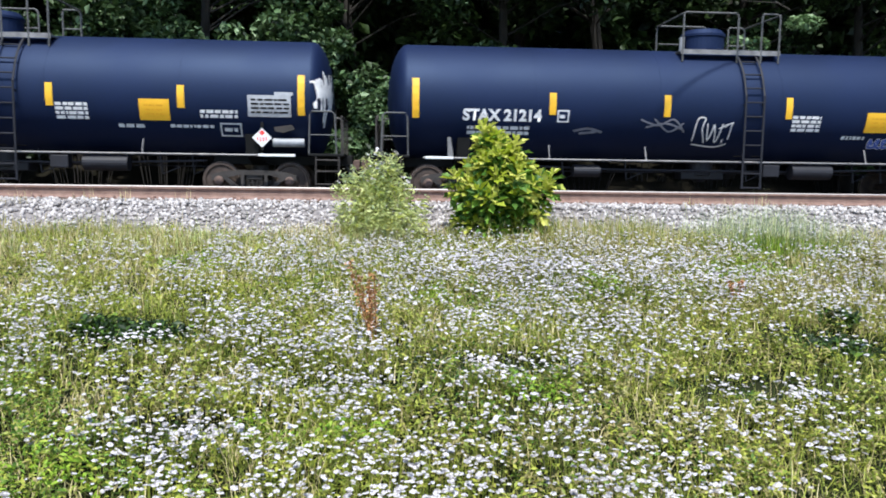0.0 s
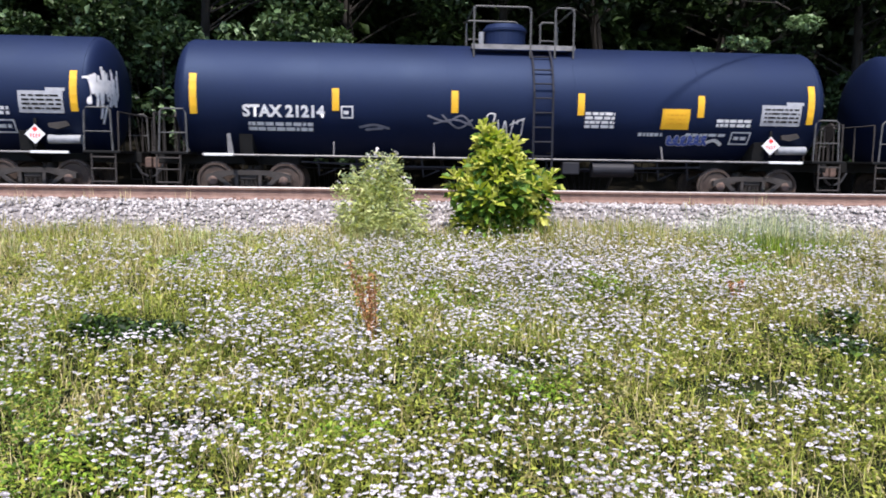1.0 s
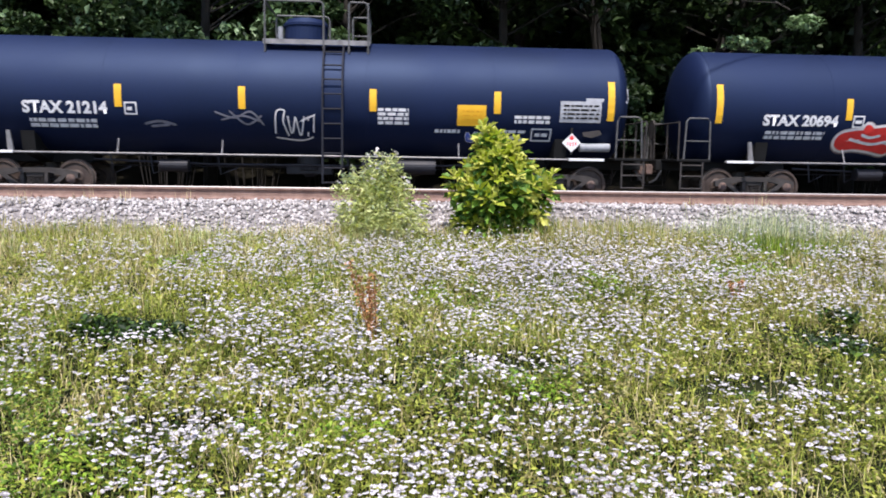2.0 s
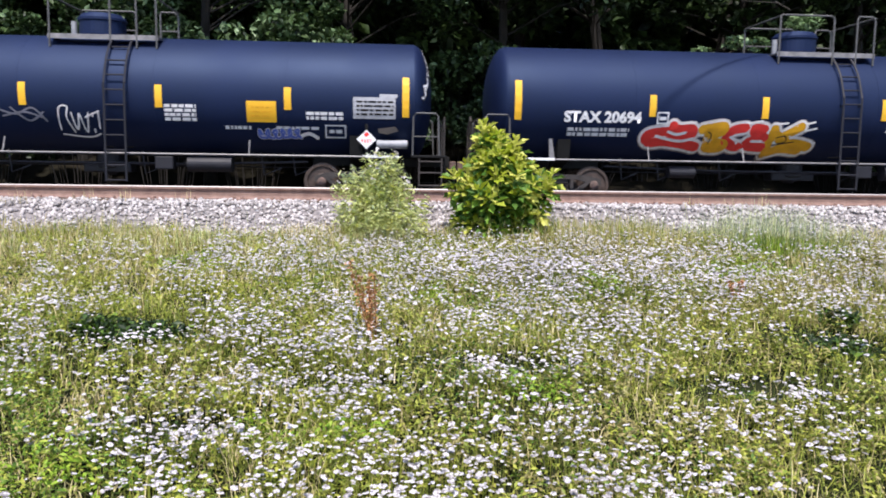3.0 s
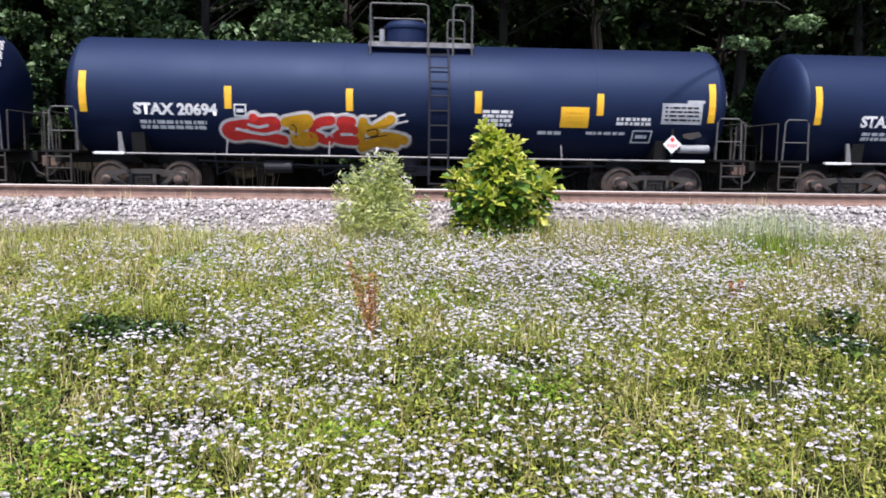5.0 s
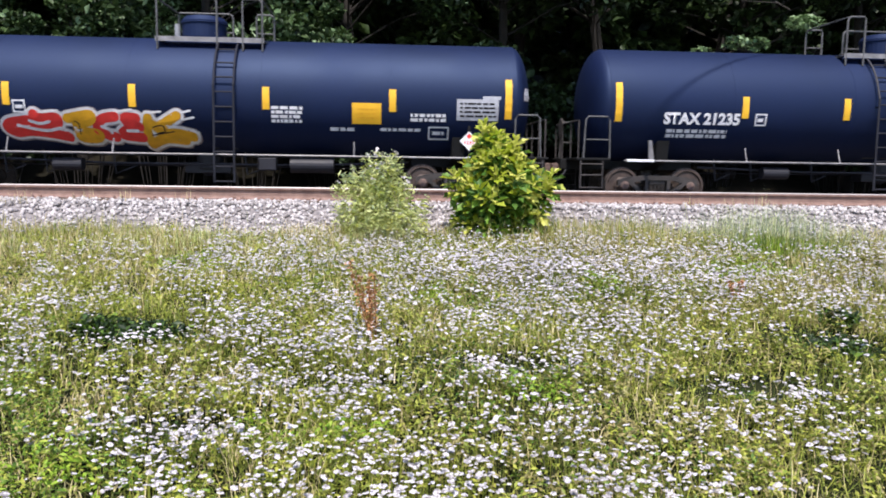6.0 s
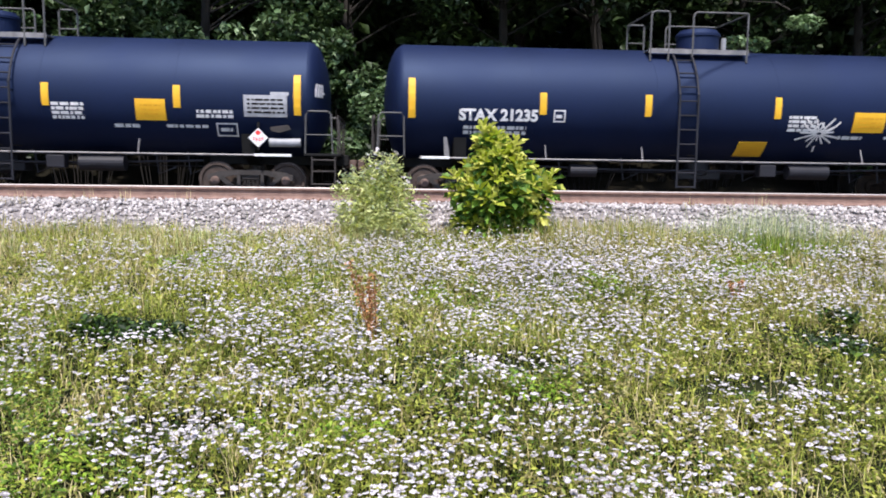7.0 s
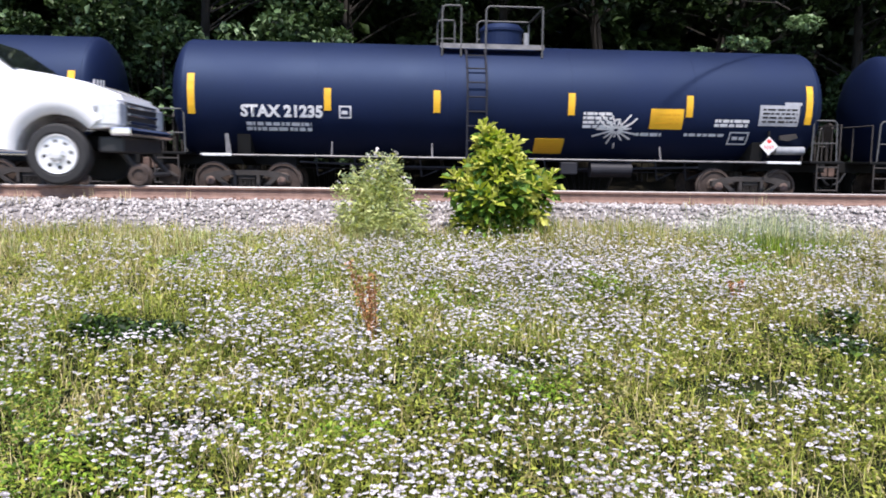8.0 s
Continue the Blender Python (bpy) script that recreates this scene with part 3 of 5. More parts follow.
    for s in (-1, 1):
        y = s * 1.02
        for xs in ((-0.9, 0.55), (1.18, 1.66)):
            a, b = g * xs[0], g * xs[1]
            k = 0.09 * (1 if b > a else -1)
            bm = fresh()
            pipe(bm, [(a, y, z - 0.25), (a, y, z + 0.93), (a + k * 0.35, y, z + 1.0), (b - k, y, z + 1.0), (b - k * 0.3, y, z + 0.96), (b, y, z + 0.88), (b, y, z - 0.25)], 0.026, 8)
            pipe(bm, [(a, y, z + 0.5), (b, y, z + 0.5)] if s > 0 else [(a, y, z + 0.02), (a, y, z + 0.1)], 0.02, 6)
            part("hand_rail", bm, M["pipe"], car, "bent pipe hand rail")
    for x in (-0.9, 1.66):
        bm = fresh()
        pipe(bm, [(g * x, -1.02, z + 0.98), (g * x, 1.02, z + 0.98)], 0.024, 8)
        part("hand_rail", bm, M["pipe"], car)
    bm = fresh()
    lathe(bm, [(z - 0.2, 0.56), (z + 0.50, 0.56), (z + 0.52, 0.59), (z + 0.58, 0.59), (z + 0.70, 0.48), (z + 0.74, 0.2)], "Z", 32, (g * 0.02, 0, 0))
    housing = part("valve_housing", bm, M["tank"], car, "dark blue valve housing", smooth=False)
    bm = fresh()
    rod(bm, (g * -0.62, -0.2, z + 0.1), (g * -0.62, -0.2, z + 0.5), 0.07, 12)
    part("relief_valve", bm, M["grey"], car)
    bm = fresh()
    rod(bm, (g * 0.95, 0.1, z - 0.1), (g * 0.95, 0.1, z + 0.2), 0.22, 16)
    part("manway_lid", bm, M["grime"], car)
    for x in (0.57, 1.05):
        bm = fresh()
        pts = []
        for v in np.linspace(1.32, 0.45, 8):
            p = on_tank(g * x, v, 0.13)
            pts.append(tuple(p))
        pts += [(g * x, -1.66, AXIS + 0.2), (g * x, -1.66, 0.42)]
        for a, b in zip(pts, pts[1:]):
            rod(bm, a, b, 0.028, 6)
        part("ladder_rail", bm, M["dark"], car)
    for i in range(11):
        zz = 0.45 + i * 0.36
        v = zz - AXIS
        y = -1.66 if v < 0.25 else on_tank(0, min(v, 1.4), 0.13).y
        bm = fresh()
        rod(bm, (g * 0.57, y, zz), (g * 1.05, y, zz), 0.02, 6)
        part("rung", bm, M["dark"], car)
    for zz in (AXIS, 1.25):
        for x in (0.57, 1.05):
            bm = fresh()
            rod(bm, (g * x, -1.66, zz), (g * x, -1.1 if zz < 2 else -1.49, zz), 0.015, 6)
            part("ladder_bracket", bm, M["black"], car)
    for e in (-1, 1):
        make_bogie(car, e, wheels)
    return car, wheels


def painted(name, lines, width, mat, parent, label, where=on_tank, lift=0.011):
    bm = fresh()
    for i, pts in enumerate(lines):
        stroke(bm, pts, width, lift + 0.0006 * i, where)
    return part(name, bm, mat, parent, label)


PITCH = 18.42
FIRST_X = 8.29 - PITCH
CARS = []
LABELS = ["long black tank car with white paint splashed on its end", "long black tank car with thin white scribbled graffiti",
          "long black tank car with red and yellow bubble graffiti", "long black tank car with two yellow boards and a white scrawl",
          "long black tank car at the end of the string"]
NUMBERS = ["", "STAX 21214", "STAX 20694", "STAX 21235", ""]
for i in range(5):
    CARS.append(make_car(NUMBERS[i], i == 3, 11 * i, LABELS[i]))


def add_graffiti():
    # splash on the first car's end
    rnd = random.Random(5)
    lines = []
    for k in range(34):
        y = -0.42 - 0.030 * k + rnd.uniform(-0.03, 0.03)
        v = rnd.uniform(-0.32, 0.05) + 0.05 * math.cos(k)
        lines.append([(y, v), (y + rnd.uniform(-0.05, 0.05), v + rnd.uniform(0.2, 0.62))])
    lines += [[(-0.95, -0.3), (-0.98, -0.72)], [(-1.1, -0.3), (-1.08, -0.6)]]
    painted("paint_splash", lines, 0.07, M["spray"], CARS[0][0], "white splashed paint", lambda a, v, l: on_head(1, a, v, l))
    # thin scribbles on the second car
    c = CARS[1][0]
    painted("white_scribble", [[(-0.62, -0.9), (-0.58, -0.4), (-0.38, -0.36), (-0.42, -0.62), (-0.3, -0.95)], [(-0.3, -0.5), (-0.22, -0.9), (-0.12, -0.5), (-0.18, -0.85)],
                               [(-0.1, -0.55), (0.0, -0.95), (0.1, -0.5)], [(0.02, -0.6), (0.36, -0.45)], [(0.2, -0.5), (0.18, -0.95)], [(0.34, -0.5), (0.32, -0.85)],
                               [(-0.6, -1.0), (0.0, -1.06), (0.3, -0.98)]], 0.035, M["spray"], c, "thin white scribble")
    painted("faded_scribble", [[(-2.05, -0.42), (-1.6, -0.55), (-1.2, -0.4), (-0.9, -0.7)], [(-1.9, -0.6), (-1.4, -0.5), (-1.0, -0.62)], [(-1.7, -0.4), (-1.3, -0.7), (-0.95, -0.5)]],
            0.045, M["faint"], c, "faded grey scribble")
    painted("paint_smear", [[(-3.75, -0.72), (-3.4, -0.66), (-3.05, -0.74)], [(-3.6, -0.78), (-3.2, -0.74)]], 0.06, M["faint"], c, "pale paint smear")
    loops = [[(4.15 + 0.055 * k + 0.09 * math.cos(1.9 * k), -0.93 + 0.11 * math.sin(1.9 * k) + 0.002 * k) for k in range(20)], [(5.15, -0.98), (5.4, -0.9), (5.6, -1.0)]]
    painted("tag_outline", loops, 0.085, M["spray"], c, "white edge of a looping blue tag")
    painted("tag_fill", loops[:1], 0.06, M["blue"], c, "looping blue spray paint", lift=0.018)
    lines = []
    for k in range(26):
        u = k / 25
        y, v = -0.25 - 1.05 * u + rnd.uniform(-0.05, 0.05), 1.30 - 1.25 * u + rnd.uniform(-0.05, 0.05)
        lines.append([(y, v), (y + rnd.uniform(-0.14, 0.02), v + rnd.uniform(-0.10, 0.10))])
    painted("end_scrawl", lines, 0.055, M["spray"], c, "uneven white scrawl along the tank end", lambda a, v, l: on_head(1, a, v, l))
    # bubble letters on the third car
    c = CARS[2][0]
    def g(*pairs):
        """Points of the piece, laid out on a board 1200 wide, as places on the tank."""
        return [(-4.35 + (x - 148) * 0.0046, -0.34 - (y - 75) * 0.0046) for x, y in pairs]
    letters = [
        ("red", [g((245, 150), (150, 165), (128, 190), (165, 212), (240, 205), (340, 215), (430, 232)), g((275, 120), (310, 140), (385, 135), (390, 165), (330, 182), (270, 172))]),
        ("orange", [g((445, 138), (560, 118), (560, 146), (500, 165)), g((485, 150), (490, 230)), g((530, 205), (590, 215), (570, 235), (500, 235))]),
        ("red", [g((690, 125), (620, 140), (590, 190), (640, 222), (675, 228))]),
        ("red", [g((800, 130), (740, 130), (760, 175), (715, 215), (815, 228)), g((770, 160), (812, 175))]),
        ("orange", [g((862, 130), (848, 200), (856, 262)), g((1012, 115), (900, 180)), g((880, 160), (940, 195)), g((920, 212), (1000, 205), (1085, 222)), g((870, 255), (940, 232), (1040, 240))])]
    for i, (col, ls) in enumerate(letters):
        painted("bubble_shadow", [[(p[0] + 0.01, p[1] - 0.01) for p in pts] for pts in ls], 0.41, M["halo"], c, "pale sprayed edge round the white outline", lift=0.004 + 0.001 * i)
        painted("bubble_outline", ls, 0.36, M["spray"], c, "thick white outline of a bubble letter", lift=0.011 + 0.001 * i)
        painted("bubble_letter", ls, 0.225, M[col], c, ("red" if col == "red" else "yellow-orange") + " bubble letter", lift=0.024 + 0.003 * (i % 2))
    for line in (g((185, 175), (250, 190), (330, 200), (400, 186)), g((250, 152), (300, 165), (350, 155)), g((615, 175), (650, 190), (660, 205)), g((745, 195), (800, 195))):
        painted("letter_line", [line], 0.07, M["spray"], c, "thin white inner line", lift=0.034)
    for line in (g((480, 150), (500, 165), (495, 215)), g((880, 175), (930, 165), (940, 195), (900, 205)), g((870, 215), (990, 195))):
        painted("letter_edge", [line], 0.025, M["dark"], c, "thin dark inner line", lift=0.034)
    painted("overspray", [g((990, 112), (1085, 88)), g((1015, 142), (1100, 122)), g((1050, 255), (1105, 240), (1118, 200)), g((690, 102), (780, 88)), g((850, 104), (930, 96)), g((300, 108), (400, 100))],
            0.05, M["spray"], c, "loose white strokes round the letters", lift=0.02)
    painted("end_mark", [[(-0.95 - 0.1 * k, 0.30), (-1.02 - 0.1 * k, 0.02)] for k in range(4)] + [[(-0.9, 0.1), (-1.32, 0.16)]], 0.06, M["spray"], c, "white letters on the tank end",
            lambda a, v, l: on_head(1, a, v, l))
    # scrawl on the fourth car
    c = CARS[3][0]
    lines = [[(2.8 + 0.08 * math.cos(a), -0.68 + 0.05 * math.sin(a)), (2.8 + rr * math.cos(a + 0.15), -0.68 + 0.7 * rr * math.sin(a + 0.15))]
             for a, rr in ((k * 0.42, 0.38 + 0.12 * (k % 3)) for k in range(15))]
    painted("white_scrawl", lines + [[(2.35, -0.45), (2.6, -0.62), (2.8, -0.42), (3.0, -0.62), (3.3, -0.40)]], 0.045, M["spray"], c, "spiky white scrawl")


add_graffiti()

# moving things are keyed at the end of the file
TRAIN_SPEED = 5.257
TRAIN_SLIP = [(0.0, -0.129), (0.5, -0.129), (1.0, 0.041), (1.5, 0.045), (3.0, -0.051), (3.5, -0.082), (4.0, -0.107), (4.5, 0.053), (6.0, 0.024), (6.5, 0.006),
              (7.0, 0.006), (7.5, -0.008), (8.0, 0.129)]


def train_travel(t):
    ts, ds = zip(*TRAIN_SLIP)
    return TRAIN_SPEED * t + float(np.interp(t, ts, ds))

# ---------------------------------------------------------------- leaves and stalks
rng = np.random.default_rng(7)


def unit(v):
    return v / np.maximum(np.linalg.norm(v, axis=1, keepdims=True), 1e-6)


def leaf_mesh(name, at, size, mats, slots, parent=None, aspect=0.5, up=0.6, droop=0.2, fold=0.25, lobes=False, ways=None):
    """Many folded leaves. at (n, 3); size (n,); up: how far they lie flat; slots: material of each leaf."""
    n = len(at)
    d = rng.normal(size=(n, 3))
    d[:, 2] = d[:, 2] * 0.5 - droop
    d = unit(d if ways is None else ways)
    nrm = rng.normal(size=(n, 3)) * (1 - up)
    nrm[:, 2] = np.abs(nrm[:, 2]) + up
    side = unit(np.cross(d, nrm))
    nrm = unit(np.cross(side, d))
    s = size[:, None]
    base, tip = at - d * s * 0.5, at + d * s * 0.5
    rise = nrm * s * fold * aspect
    if not lobes:
        l = at - d * s * 0.05 - side * s * aspect / 2 + rise
        r = at - d * s * 0.05 + side * s * aspect / 2 + rise
        v = np.stack([base, l, tip, r], axis=1).reshape(-1, 3)
        k = np.arange(n)[:, None] * 4
        f = np.concatenate([k + [[0, 1, 2]], k + [[0, 2, 3]]], axis=1).reshape(-1, 3)
        fs = np.repeat(slots, 2)
    else:
        pts = [base]
        for along, out in ((-0.25, 0.75), (-0.02, 0.55), (0.2, 1.0), (0.3, 0.45)):
            pts.append(at + d * s * along - side * s * aspect * out / 2 + rise * out)
        pts.append(tip)
        for along, out in ((0.3, 0.45), (0.2, 1.0), (-0.02, 0.55), (-0.25, 0.75)):
            pts.append(at + d * s * along + side * s * aspect * out / 2 + rise * out)
        v = np.stack(pts, axis=1).reshape(-1, 3)
        k = np.arange(n)[:, None] * 10
        f = np.concatenate([k + [[0, i, i + 1]] for i in range(1, 9)], axis=1).reshape(-1, 3)
        fs = np.repeat(slots, 8)
    return mesh_np(name, v, f, mats, fs, parent=parent)


def blade_mesh(name, at, height, mats, slots, parent=None, width=0.006, lean=0.35):
    """Many grass blades, each bent once and tapering to a point."""
    n = len(at)
    a = rng.uniform(0, 2 * np.pi, n)
    out = np.stack([np.cos(a), np.sin(a), np.zeros(n)], axis=1)
    side = np.stack([-np.sin(a), np.cos(a), np.zeros(n)], axis=1)
    h = height[:, None]
    bend = rng.uniform(0.2, 1.0, (n, 1)) * lean
    w = side * width * rng.uniform(0.6, 1.4, (n, 1))
    mid = at + out * h * bend * 0.35 + np.array([0, 0, 1.0]) * h * 0.6
    tip = at + out * h * bend + np.array([0, 0, 1.0]) * h * (1 - 0.25 * bend)
    v = np.stack([at - w, at + w, mid + w * 0.7, mid - w * 0.7, tip], axis=1).reshape(-1, 3)
    k = np.arange(n)[:, None] * 5
    f = np.concatenate([k + [[0, 1, 2]], k + [[0, 2, 3]], k + [[3, 2, 4]]], axis=1).reshape(-1, 3)
    return mesh_np(name, v, f, mats, np.repeat(slots, 3), parent=parent)


def ground_of(xy):
    return np.array([(x, y, ground_z(x, y)) for x, y in xy])


def scatter(n, y0=1.9, y1=9.2, margin=1.2):
    """Points of the meadow, thinner with distance."""
    y = y0 + (y1 - y0) * rng.uniform(0, 1, n) ** 0.85
    x = 0.07 * y + rng.uniform(-1, 1, n) * (0.62 * y + margin)
    return np.stack([x, y], axis=1)


def field(xy, scale, seed):
    return np.array([noise.noise((x * scale, y * scale, seed)) for x, y in xy])


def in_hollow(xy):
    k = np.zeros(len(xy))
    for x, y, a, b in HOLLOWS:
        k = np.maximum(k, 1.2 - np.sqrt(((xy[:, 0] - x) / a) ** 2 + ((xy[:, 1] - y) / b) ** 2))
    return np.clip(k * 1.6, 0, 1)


# mounds of fresh lime-green leaves: x, y, radius across, radius along
LIME = [(0.85, 4.15, 0.30, 0.16), (-0.35, 3.75, 0.55, 0.16), (-1.5, 3.35, 0.32, 0.18), (-1.9, 7.4, 0.5, 0.4), (0.35, 6.4, 0.35, 0.3), (3.5, 7.2, 0.8, 0.4), (1.9, 6.6, 0.3, 0.2)]


def in_patch(xy, patches):
    k = np.zeros(len(xy))
    for x, y, a, b in patches:
        k = np.maximum(k, 1.0 - np.sqrt(((xy[:, 0] - x) / a) ** 2 + ((xy[:, 1] - y) / b) ** 2))
    return np.clip(k * 1.6, 0, 0.85)


def umbel_shape(seed):
    """One flower head: a shallow dome of small florets. Arrays of vertices and triangles."""
    r = np.random.default_rng(seed)
    vs, fs = [], []
    oct_v = np.array([(1, 0, 0), (-1, 0, 0), (0, 1, 0), (0, -1, 0), (0, 0, 0.9)], float)
    oct_f = np.array([(0, 2, 4), (2, 1, 4), (1, 3, 4), (3, 0, 4)])
    spots = [(0, 0)] + [(0.62 * math.cos(a + 0.3 * seed), 0.62 * math.sin(a + 0.3 * seed)) for a in np.linspace(0, 2 * math.pi, 7)[:-1]]
    for i, (x, y) in enumerate(spots):
        rad = r.uniform(0.42, 0.58)
        vs.append(oct_v * rad + np.array([x + r.uniform(-0.1, 0.1), y + r.uniform(-0.1, 0.1), 0.22 * (1 - (x * x + y * y)) + r.uniform(-0.05, 0.05)]) * np.array([1, 1, 0.8]))
        fs.append(oct_f + 5 * i)
    return np.concatenate(vs), np.concatenate(fs)


def build_flowers():
    n = 29000
    xy = scatter(n)
    dens = 0.47 + 0.45 * field(xy, 0.9, 2.0) + 1.15 * field(xy, 2.6, 5.0)
    dens += 0.12 * np.exp(-((xy[:, 0] - 0.2) / 1.2) ** 2)
    dens -= 0.22 * np.clip(xy[:, 0] - 0.9, 0, 1.5) * (xy[:, 1] < 4.8)
    # a pale drift of flowers before the bush, fewer by the grassy edge
    dens += 1.3 * np.exp(-(((xy[:, 0] - 1.5) / 1.5) ** 2 + ((xy[:, 1] - 7.1) / 0.5) ** 2))
    dens -= np.clip((xy[:, 1] - 7.8) * 0.7, 0, 0.9)
    dens += np.clip((xy[:, 1] - 5.5) * 0.12, 0, 0.25)
    dens -= 0.5 * in_patch(xy, LIME)
    dens -= 0.42 * np.clip((-0.8 - xy[:, 0]) * 0.6, 0, 1) * np.clip(xy[:, 1] - 5.6, 0, 1)
    dens -= 0.6 * in_hollow(xy)
    xy = xy[rng.uniform(0, 1, n) < dens]
    # each plant bears a few heads close together
    heads = rng.integers(1, 4, len(xy))
    xy = np.repeat(xy, heads, axis=0) + rng.normal(size=(heads.sum(), 2)) * 0.045
    xy = xy[xy[:, 1] < 8.75]
    at = ground_of(xy)
    n = len(at)
    height = rng.uniform(0.08, 0.23, n) * (1 - 0.4 * in_hollow(xy))
    at[:, 2] += height
    size = 0.0065 + 0.0115 * rng.uniform(0, 1, n) ** 1.2
    size *= 1 + 0.35 * np.exp(-(((xy[:, 0] - 1.5) / 1.5) ** 2 + ((xy[:, 1] - 7.1) / 0.5) ** 2))
    shapes = [umbel_shape(k) for k in range(8)]
    which = rng.integers(0, 8, n)
    verts, faces, count = [], [], 0
    for k, (v, f) in enumerate(shapes):
        idx = np.where(which == k)[0]
        a = rng.uniform(0, 6.28, len(idx))
        c, s = np.cos(a)[:, None], np.sin(a)[:, None]
        lean = rng.normal(size=(len(idx), 2)) * 0.2
        x = v[None, :, 0] * c - v[None, :, 1] * s
        y = v[None, :, 0] * s + v[None, :, 1] * c
        z = 0.9 * v[None, :, 2] + x * lean[:, :1] + y * lean[:, 1:]
        p = np.stack([x, y, z], axis=2) * size[idx][:, None, None] + at[idx][:, None, :]
        verts.append(p.reshape(-1, 3))
        faces.append((f[None] + (np.arange(len(idx)) * len(v))[:, None, None] + count).reshape(-1, 3))
        count += len(idx) * len(v)
    ob = mesh_np("meadow_flowers", np.concatenate(verts), np.concatenate(faces), [M["umbel"]])
    tagged(ob, "white flower heads in drifts over the meadow", "flowers", kind="stuff")
    low = at.copy()
    low[:, 2] -= height
    stems = blade_mesh("flower_stalks", low, height, [M["herb"]], np.zeros(n, int), width=0.0014, lean=0.02)
    tagged(stems, "thin green stalks under the white flowers", "flower stalks", kind="stuff")


def build_meadow():
    # low leafy growth
    n = 330000
    xy = scatter(n, y1=8.9)
    lump = field(xy, 6.5, 41.0) + 0.5 * field(xy, 2.1, 47.0)
    lime = in_patch(xy, LIME)
    keep = rng.uniform(0, 1, n) < np.clip(0.55 + 2.3 * lump + 0.6 * lime + 0.7 * in_hollow(xy), 0.10, 1.0)
    xy, lump, lime = xy[keep], lump[keep], lime[keep]
    n = len(xy)
    hollow = in_hollow(xy)
    at = ground_of(xy)
    patchy = field(xy, 0.7, 9.0) + 0.35 * field(xy, 2.3, 19.0)
    rise = np.clip(0.45 + 1.3 * lump + 0.4 * lime, 0.15, 1.4) * (1 + 0.4 * patchy) * (1 - 0.3 * hollow)
    at[:, 2] += rng.uniform(0.1, 1.0, n) * 0.15 * rise
    chance = rng.uniform(0, 1, n)
    dry = np.clip(0.16 + 0.9 * field(xy, 0.55, 61.0) + 0.28 * np.clip(xy[:, 0] - 0.6, 0, 1.6), 0, 0.8) * (1 - hollow)
    kind = np.where(rng.uniform(0, 1, n) < dry, 2, 0)
    kind = np.where(chance < np.clip(0.12 + patchy * 0.9 - 0.5 * dry + 0.06 * np.clip(5 - xy[:, 1], 0, 2), 0, 0.6), 1, kind)
    # shade of the hollows painted by the darkest leaf colour
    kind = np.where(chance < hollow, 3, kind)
    kind = np.where(chance < lime, 4, kind)
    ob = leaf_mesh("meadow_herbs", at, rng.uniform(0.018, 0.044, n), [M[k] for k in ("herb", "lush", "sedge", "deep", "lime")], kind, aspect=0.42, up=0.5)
    tagged(ob, "low mixed green leaves between the flowers", "herbs", kind="stuff")
    # green and dry blades
    n = 90000
    xy = scatter(n, y1=8.95)
    xy = xy[rng.uniform(0, 1, n) < np.clip(0.55 + 1.1 * field(xy, 1.5, 31.0), 0.08, 1) * (1 - 0.85 * in_hollow(xy))]
    n = len(xy)
    tall = np.clip(0.8 + 0.5 * field(xy, 0.8, 14.0) + np.clip((xy[:, 1] - 7.6) * 0.3, 0, 0.5), 0.3, 1.6)
    at = ground_of(xy)
    dry = (rng.uniform(0, 1, n) < np.clip(0.34 + 0.6 * field(xy, 0.6, 21.0) + 0.15 * (xy[:, 0] < -1.0) + np.clip((xy[:, 1] - 5.2) * 0.15, 0, 0.36) - 0.3 * in_hollow(xy), 0.03, 0.8)).astype(int)
    ob = blade_mesh("meadow_grass", at, rng.uniform(0.06, 0.19, n) * tall * np.clip(0.35 + 0.13 * xy[:, 1], 0.6, 1.2), [M["grass"], M["straw"]], dry, width=0.0030, lean=1.5)
    tagged(ob, "green and straw-coloured grass blades", "grass", kind="stuff")
    n = 900
    xy = scatter(n)
    ob = blade_mesh("dry_stalks", ground_of(xy), rng.uniform(0.14, 0.32, n), [M["straw"]], np.zeros(n, int), width=0.0020, lean=1.3)
    tagged(ob, "tall bleached grass stalks", "grass", kind="stuff")


def build_leafy_weed(x, y, wide, tall, n):
    """A low dark plant of broad leaves on short stems."""
    z = ground_z(x, y)
    weed = thing("leafy_weed", (x, y, z), "low dark green leafy weed among the flowers", "weed", "leafy weeds in the meadow")
    rnd = random.Random(int(x * 100))
    for k in range(6):
        bm = fresh()
        a = k * 1.05
        pipe(bm, [(0, 0, -0.01), (wide * 0.25 * math.cos(a), wide * 0.2 * math.sin(a), tall * 0.5), (wide * 0.42 * math.cos(a), wide * 0.3 * math.sin(a), tall * rnd.uniform(0.6, 0.9))], 0.004, 5)
        part("stem", bm, M["lush"], weed)
    p = unit(rng.normal(size=(n, 3))) * rng.uniform(0.35, 1.0, (n, 1))
    at = p * np.array([wide / 2, wide * 0.32, tall * 0.5]) + np.array([0, 0, tall * 0.5])
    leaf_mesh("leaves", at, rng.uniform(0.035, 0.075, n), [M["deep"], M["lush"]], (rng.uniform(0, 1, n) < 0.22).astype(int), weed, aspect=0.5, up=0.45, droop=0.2)


